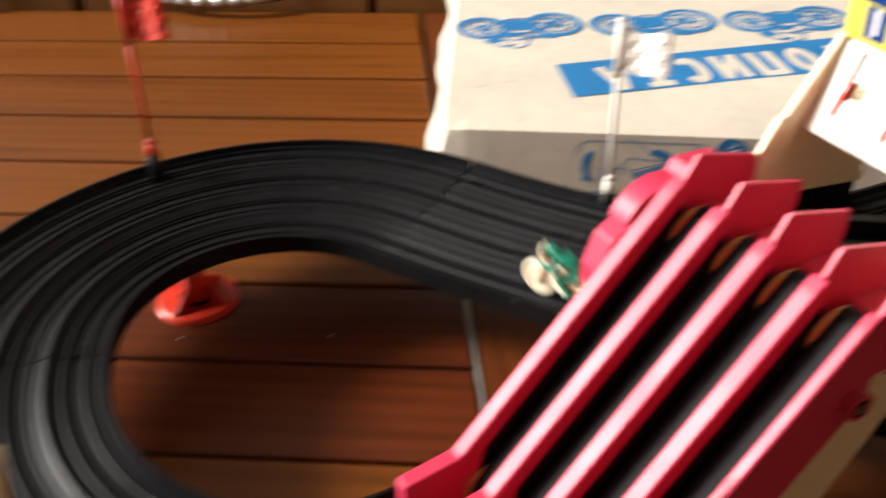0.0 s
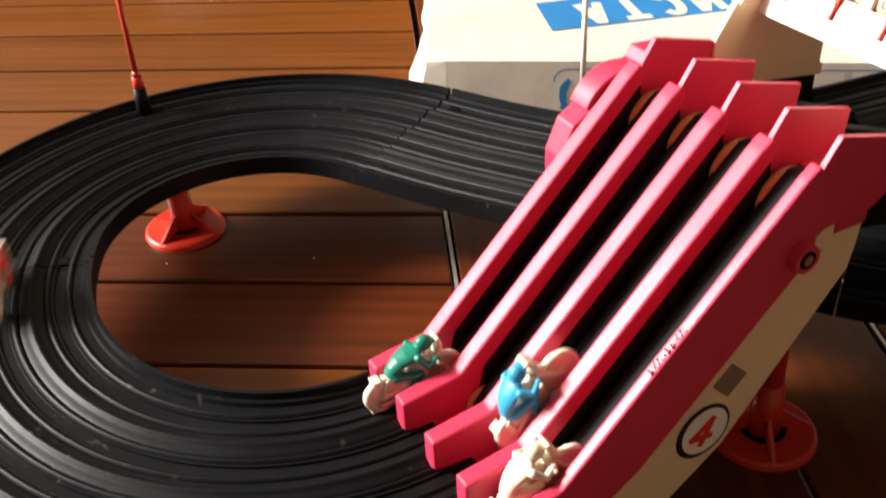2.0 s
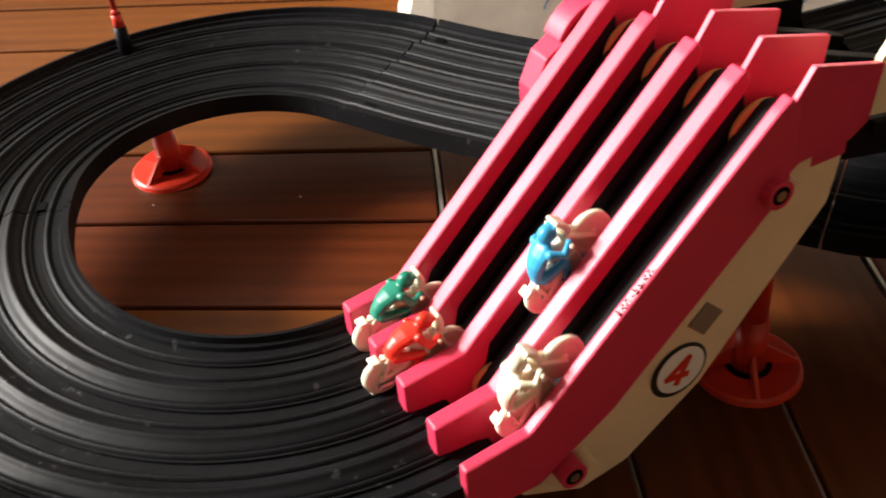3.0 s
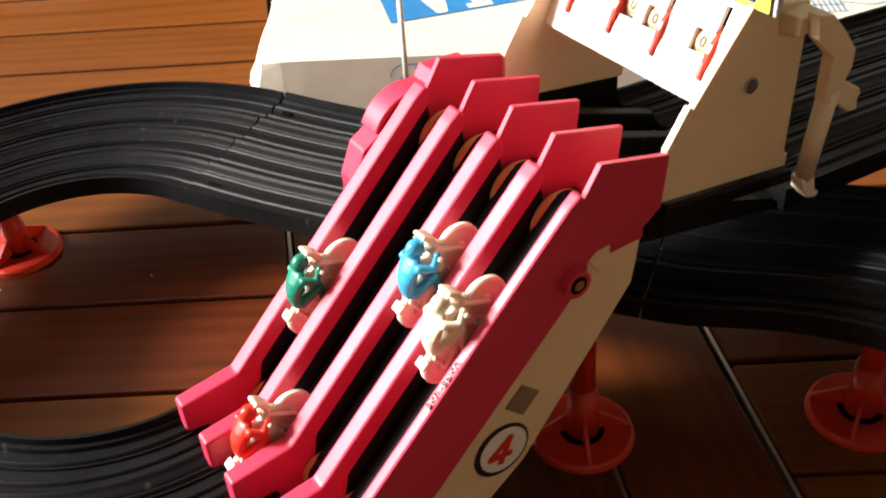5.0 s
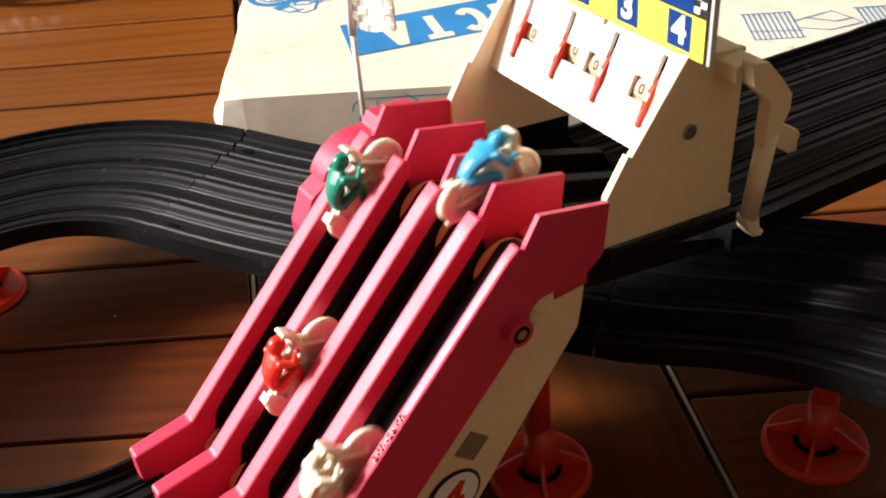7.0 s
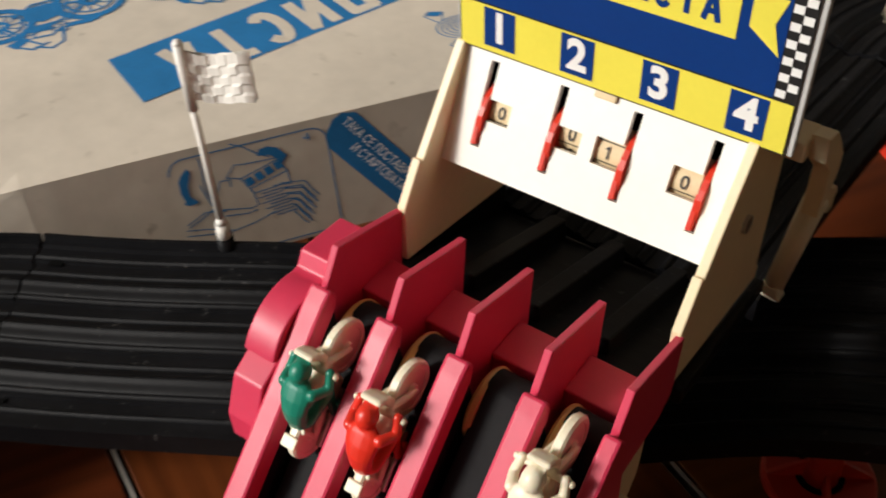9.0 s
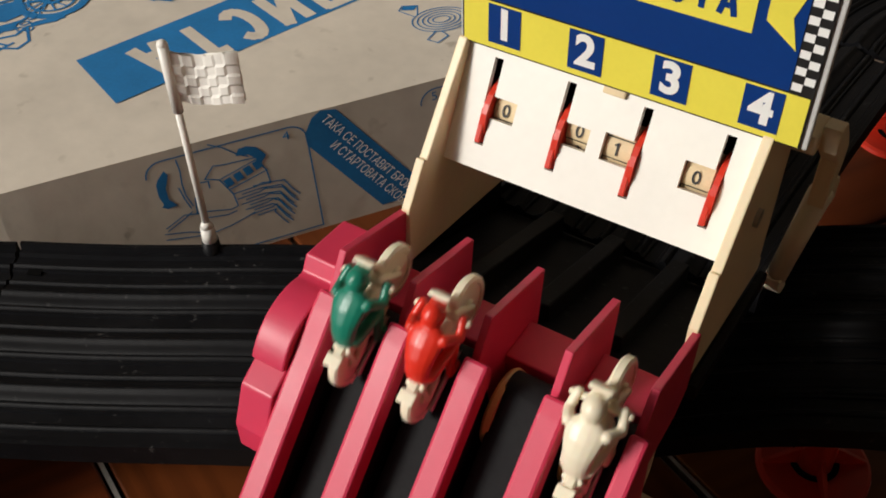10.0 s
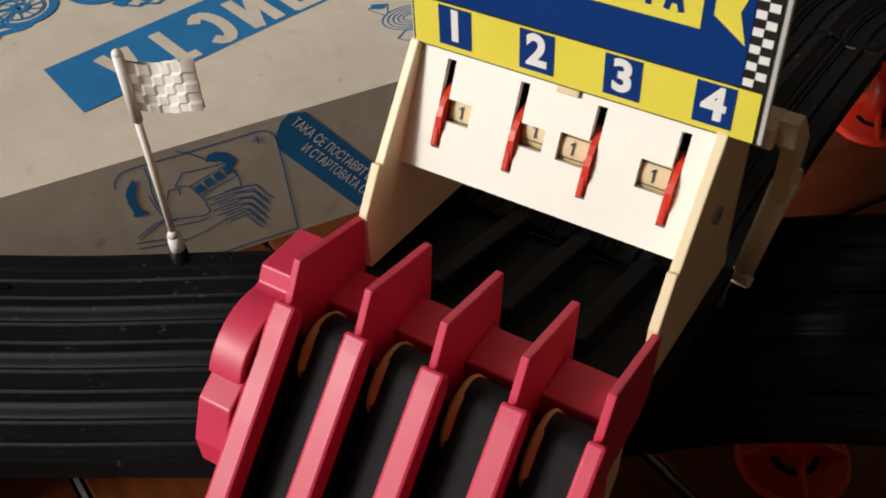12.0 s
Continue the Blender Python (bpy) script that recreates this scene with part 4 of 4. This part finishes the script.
    for k in range(5):
        # stepped fingers of the lanes
        x, y = 0.1236 + 0.0014 * k, 0.0285 - 0.0042 * k
        ls.append([(x, y), (x + 0.0120, y + 0.0010), (x + 0.0150, y + 0.0022), (x + 0.0270 - 0.003 * k, y), (x + 0.0305 - 0.003 * k, y - 0.0075), (x + 0.0335 - 0.003 * k, y - 0.0120)])
        ls.append([(x + 0.004, y - 0.0018), (x + 0.0140, y - 0.0010), (x + 0.0250 - 0.003 * k, y - 0.0024), (x + 0.0290 - 0.003 * k, y - 0.0100), (x + 0.0310 - 0.003 * k, y - 0.0130)])
    fl = [[(0.0926, 0.0551), (0.0941, 0.0520), (0.0914, 0.0436), (0.0914, 0.0366), (0.0950, 0.0312), (0.0896, 0.0307), (0.0872, 0.0325), (0.0884, 0.0340), (0.0870, 0.0396), (0.0872, 0.0472), (0.0886, 0.0504)],
          [(0.1287, 0.0523), (0.1307, 0.0563), (0.1349, 0.0569), (0.1398, 0.0547), (0.1430, 0.0498), (0.1442, 0.0482), (0.1405, 0.0432), (0.1381, 0.0479), (0.1352, 0.0512), (0.1315, 0.0519)]]
    fl += [[(0.1197 + 0.0054 * k, 0.0388 + 0.0021 * k), (0.1236 + 0.0054 * k, 0.0402 + 0.0021 * k), (0.1254 + 0.0054 * k, 0.0352 + 0.0021 * k), (0.1214 + 0.0054 * k, 0.0336 + 0.0021 * k)] for k in range(4)]
    drawing("assembly_print", ls, fl, FRONTM, carton_ob, "blue drawing of a counter being fitted to the track", 0.0007)
    bm = bmesh.new()
    fill_bm(bm, [(0.1657, 0.0544), (0.1708, 0.0635), (0.1759, 0.0668), (0.1840, 0.0650), (0.2310, -0.0080), (0.2010, -0.0080), (0.1660, 0.0468)], t=0.00008)
    tag = flat_part("caption_band", bm, FRONTM, M_INK, carton_ob, "blue slanted band with white words")
    sl = Matrix.Rotation(radians(-57.0), 4, 'Z') @ Matrix.Diagonal((0.74, 1, 1, 1))
    lettering("caption", "ТАКА СЕ ПОСТАВЯТ БРОЙ", 0.0078, FRONTM @ Matrix.Translation((0.1768, 0.0618, 0.0002)) @ sl, M_PAPER, tag, 0.00003, 'LEFT')
    lettering("caption", "И СТАРТОВАТА СКОБА", 0.0078, FRONTM @ Matrix.Translation((0.1790, 0.0436, 0.0002)) @ sl, M_PAPER, tag, 0.00003, 'LEFT')


carton_print()


# ---- toy motorcycles ----
def lathe(bm, c, profile, seg=28):
    """A wheel turned about the x axis: the profile is (x, radius) pairs."""
    rings = [[bm.verts.new((c[0] + x, c[1] + r * math.cos(2 * math.pi * j / seg), c[2] + r * math.sin(2 * math.pi * j / seg))) for j in range(seg)] for x, r in profile]
    for p, q in zip(rings, rings[1:]):
        for j in range(seg):
            bm.faces.new((p[j], p[(j + 1) % seg], q[(j + 1) % seg], q[j]))
    bm.faces.new(rings[0])
    bm.faces.new(list(reversed(rings[-1])))


def limb(bm, points, radii):
    for (p, q), (a, b) in zip(zip(points, points[1:]), zip(radii, radii[1:])):
        add_tube(bm, p, q, a, b, 12)
    for p, r in zip(points, radii):
        add_ball(bm, p, r)


def moulded(name, bm, material, parent, label, voxel):
    """Fuses the pieces of one casting into a single soft-edged skin."""
    tmp = mesh_ob(name + "_tmp", bm, material, True)
    md = tmp.modifiers.new("fuse", 'REMESH')
    md.mode, md.voxel_size, md.use_smooth_shade = 'VOXEL', voxel, True
    sm = tmp.modifiers.new("soften", 'SMOOTH')
    sm.factor, sm.iterations = 0.5, 2
    dg = bpy.context.evaluated_depsgraph_get()
    me = bpy.data.meshes.new_from_object(tmp.evaluated_get(dg))
    bpy.data.objects.remove(tmp)
    ob = new(name, me)
    ob.parent = parent
    tagged(ob, label)
    return ob


def motorcycle(material, colour):
    b = empty("toy_motorcycle", "small cream plastic racing motorcycle with a %s moulded rider" % colour, "toy motorcycle", "toy motorcycles on the track")
    g = 1.12
    for y, r, w in ((-0.0140, 0.0084, 0.0034), (0.0146, 0.0092, 0.0032)):
        bm = bmesh.new()
        h = w / 2
        lathe(bm, (0, y, r), [(-h - 0.0008, 0.0010), (-h - 0.0008, 0.0019), (-h + 0.0004, 0.0022), (-h + 0.0004, r - 0.0024), (-h, r - 0.0021), (-h, r - 0.0007), (-h + 0.0007, r), (h - 0.0007, r), (h, r - 0.0007), (h, r - 0.0021), (h - 0.0004, r - 0.0024), (h - 0.0004, 0.0022), (h + 0.0008, 0.0019), (h + 0.0008, 0.0010)])
        part("wheel", bm, M_IVORY, b, "smooth cream disc wheel")
    # the cast body: beam, engine, tank, tail, fork blades and headstock
    bm = bmesh.new()
    add_prism(bm, [(g * y, g * z) for y, z in ((-0.0150, 0.0128), (-0.0100, 0.0146), (-0.0040, 0.0138), (0.0015, 0.0158), (0.0078, 0.0180), (0.0100, 0.0165), (0.0075, 0.0120), (0.0050, 0.0052), (-0.0036, 0.0046), (-0.0062, 0.0090), (-0.0115, 0.0100))], -0.0019, 0.0019, "x")
    add_prism(bm, [(g * y, g * z) for y, z in ((-0.0040, 0.0052), (0.0046, 0.0056), (0.0056, 0.0108), (0.0010, 0.0128), (-0.0046, 0.0105))], -0.0032, 0.0032, "x")
    add_ball(bm, (0, g * 0.0036, g * 0.0152), g * 0.0036, (0.85, 1.5, 0.8))
    for s in (-1, 1):
        limb(bm, [(s * 0.0026, 0.0146, 0.0092), (s * 0.0028, g * 0.0085, g * 0.0190)], [0.0011, 0.0012])
        limb(bm, [(s * 0.0025, -0.0140, 0.0084), (s * 0.0022, g * -0.0050, g * 0.0088)], [0.0011, 0.0012])
        limb(bm, [(s * 0.0024, g * -0.0110, g * 0.0138), (s * 0.0026, -0.0140, 0.0090)], [0.0008, 0.0008])
    limb(bm, [(-0.0082, g * 0.0074, g * 0.0190), (0.0082, g * 0.0074, g * 0.0190)], [0.0011, 0.0011])
    moulded("frame", bm, M_IVORY, b, "cream cast frame with engine and fork", 0.00042)
    part("tail_plate", boxed((-0.0027, g * -0.0166, g * 0.0146), (0.0027, g * -0.0130, g * 0.0157), 0.0005), M_IVORY, b, "cream plate over the rear wheel")
    part("skid", boxed((-0.0012, g * -0.0176, 0.0004), (0.0012, g * -0.0150, g * 0.0040), 0.0003), M_IVORY, b)
    # small rounded screen before the rider's head
    bm = bmesh.new()
    add_prism(bm, [(g * y, g * z) for y, z in ((0.0086, 0.0180), (0.0116, 0.0186), (0.0119, 0.0226), (0.0107, 0.0262), (0.0092, 0.0262), (0.0099, 0.0224))], -0.0036, 0.0036, "x", 0.0009)
    part("windshield", bm, M_IVORY, b, "cream rounded windshield")
    for s in (-1, 1):
        part("exhaust", tube((s * 0.0036, g * -0.0150, g * 0.0052), (s * 0.0034, g * 0.002, g * 0.0050), 0.0011, 0.0009, 12), M_STEEL, b, "dull metallic exhaust pipe")
    # the crouching rider, one casting
    bm = bmesh.new()
    spine = [(-0.0088, 0.0148, 0.0034, 0.0024), (-0.0074, 0.0174, 0.0034, 0.0024), (-0.0052, 0.0195, 0.0040, 0.0025), (-0.0020, 0.0211, 0.0048, 0.0024), (0.0012, 0.0219, 0.0050, 0.0021), (0.0034, 0.0224, 0.0028, 0.0017)]
    rings = []
    for k, (y, z, rx, rt) in enumerate(spine):
        y0, z0 = spine[max(0, k - 1)][:2]
        y1, z1 = spine[min(len(spine) - 1, k + 1)][:2]
        d = Vector((0, y1 - y0, z1 - z0)).normalized()
        nrm = Vector((0, -d.z, d.y))
        rings.append([bm.verts.new((g * rx * math.cos(2 * math.pi * j / 14), g * y + g * rt * math.sin(2 * math.pi * j / 14) * nrm.y, g * z + g * rt * math.sin(2 * math.pi * j / 14) * nrm.z)) for j in range(14)])
    for p, q in zip(rings, rings[1:]):
        for j in range(14):
            bm.faces.new((p[j], p[(j + 1) % 14], q[(j + 1) % 14], q[j]))
    bm.faces.new(rings[0])
    bm.faces.new(list(reversed(rings[-1])))
    add_ball(bm, (0, g * 0.0056, g * 0.0240), g * 0.0032, (0.95, 1.12, 1.0))
    add_box(bm, (-0.0026, g * 0.0074, g * 0.0240), (0.0026, g * 0.0094, g * 0.0248), 0.0003)
    for s in (-1, 1):
        limb(bm, [(s * g * 0.0048, g * 0.0010, g * 0.0218), (s * g * 0.0067, g * 0.0036, g * 0.0184), (s * g * 0.0058, g * 0.0078, g * 0.0196)], [g * 0.0016, g * 0.0013, g * 0.0013])
        limb(bm, [(s * g * 0.0026, g * -0.0076, g * 0.0148), (s * g * 0.0046, g * 0.0016, g * 0.0140), (s * g * 0.0042, g * -0.0044, g * 0.0066), (s * g * 0.0042, g * -0.0014, g * 0.0056)], [g * 0.0019, g * 0.0015, g * 0.0011, g * 0.0011])
    moulded("rider", bm, material, b, "%s moulded plastic rider figure" % colour, 0.00040)
    return b


BIKES = {1: motorcycle(M_GREENR, "green"), 2: motorcycle(M_REDR, "red"), 3: motorcycle(M_BLUER, "blue"), 4: motorcycle(M_IVORY, "white")}

# small crumbs on the table
for x, y in ((-0.168, 0.276), (-0.060, 0.205), (0.02, 0.47), (-0.21, 0.20)):
    tagged(mesh_ob("crumb", boxed((x, y, 0.0), (x + 0.0014, y + 0.0006, 0.0005), 0.0001, Matrix.Rotation(0.0, 4, 'Z')), M_PAPER), "tiny pale crumb on the table boards", "crumb", "crumbs on the table")


# ---- moving things ----
RIDES = {
    1: [(0, "cross", 0.76), (0.3, "left", 0.0), (0.5, "left", 0.25), (0.6, "left", 0.37), (0.9, "left", 0.76), (1.0, "left", 0.88), (1.2, "ramp", -0.020), (1.5, "ramp", -0.016), (2.5, "ramp", -0.014), (3.0, "ramp", -0.008), (3.5, "ramp", 0.010),
        (5.5, "ramp", 0.080), (6.0, "ramp", 0.097), (6.5, "ramp", 0.115), (7.0, "ramp", 0.134), (7.1, "ramp", 0.130), (7.2, "ramp", 0.118), (7.4, "ramp", 0.064), (7.5, "ramp", 0.068), (7.7, "ramp", 0.078), (9.3, "ramp", 0.133), (9.5, "ramp", 0.137), (10.0, "ramp", 0.150), (10.5, "ramp", 0.164), (10.8, "ramp", 0.182),
        (11.0, "ramp", 0.225), (11.2, "exit", 0.0), (11.5, "exit", 0.7), (11.7, "right", 0.1), (12.0, "right", 0.5)],
    2: [(0, "right", 0.35), (0.4, "right", 0.9), (0.7, "cross", 0.4), (1.0, "cross", 0.79), (1.2, "left", 0.02), (1.5, "left", 0.25), (1.8, "left", 0.44), (2.1, "left", 0.66), (2.4, "left", 0.95), (2.55, "ramp", -0.018), (3.0, "ramp", -0.016), (3.5, "ramp", -0.012),
        (5.5, "ramp", 0.012), (6.5, "ramp", 0.046), (7.1, "ramp", 0.066), (7.5, "ramp", 0.077), (7.7, "ramp", 0.084), (9.3, "ramp", 0.132), (9.5, "ramp", 0.137), (10.0, "ramp", 0.150), (10.5, "ramp", 0.163), (10.8, "ramp", 0.180), (11.1, "ramp", 0.215), (11.3, "exit", 0.0), (11.7, "right", 0.0), (12.0, "right", 0.3)],
    3: [(0, "ramp", -0.020), (0.5, "ramp", -0.010), (1.0, "ramp", 0.002), (1.5, "ramp", 0.014), (2.0, "ramp", 0.026), (2.5, "ramp", 0.047), (3.0, "ramp", 0.063), (3.5, "ramp", 0.079), (5.5, "ramp", 0.108), (6.0, "ramp", 0.124), (6.5, "ramp", 0.140), (6.8, "ramp", 0.148), (7.0, "ramp", 0.160), (7.1, "ramp", 0.165), (7.4, "ramp", 0.174), (7.5, "ramp", 0.178),
        (7.7, "ramp", 0.186), (8.1, "ramp", 0.225), (8.4, "exit", 0.0), (8.9, "right", 0.0), (9.5, "right", 0.75), (9.9, "cross", 0.45), (10.5, "left", 0.0), (11.0, "left", 0.4), (11.5, "left", 0.8), (12.0, "ramp", -0.010)],
    4: [(0, "ramp", -0.012), (1.0, "ramp", 0.003), (2.0, "ramp", -0.001), (2.5, "ramp", 0.005), (3.0, "ramp", 0.023), (3.5, "ramp", 0.042), (5.5, "ramp", 0.107), (6.2, "ramp", 0.128), (6.4, "ramp", 0.130), (6.5, "ramp", 0.090), (6.6, "ramp", 0.030), (6.7, "ramp", 0.028), (7.1, "ramp", 0.055), (7.5, "ramp", 0.079), (9.3, "ramp", 0.136), (9.5, "ramp", 0.138),
        (10.0, "ramp", 0.147), (10.5, "ramp", 0.159), (10.8, "ramp", 0.174), (11.1, "ramp", 0.205), (11.35, "exit", 0.0), (11.7, "exit", 0.95), (12.0, "right", 0.35)],
}


def motions():
    # the counters step from 0 to 1 as each rider passes
    for drum, t in zip(DRUMS, (10.85, 11.1, 8.0, 11.25)):
        m0 = drum.matrix_basis.copy()
        m1 = m0 @ Matrix.Rotation(radians(-50), 4, 'X')
        walk(drum, [(0, m0), (t, m0), (t + 0.15, m1), (12.0, m1)])
    for lane, rows in RIDES.items():
        keys = []
        for (t0, s0, u0), nxt in zip(rows, rows[1:] + [None]):
            keys.append((t0, ride(s0, u0, lane)))
            if nxt and nxt[1] == s0 and s0 in ("left", "right"):
                n = max(1, int(abs(nxt[2] - u0) / 0.12))
                for k in range(1, n):
                    keys.append((mix(t0, nxt[0], k / n), ride(s0, mix(u0, nxt[2], k / n), lane)))
        clean = [keys[0]]
        for t, m in keys[1:]:
            if frame(t) > frame(clean[-1][0]):
                clean.append((t, m))
        walk(BIKES[lane], clean)


motions()
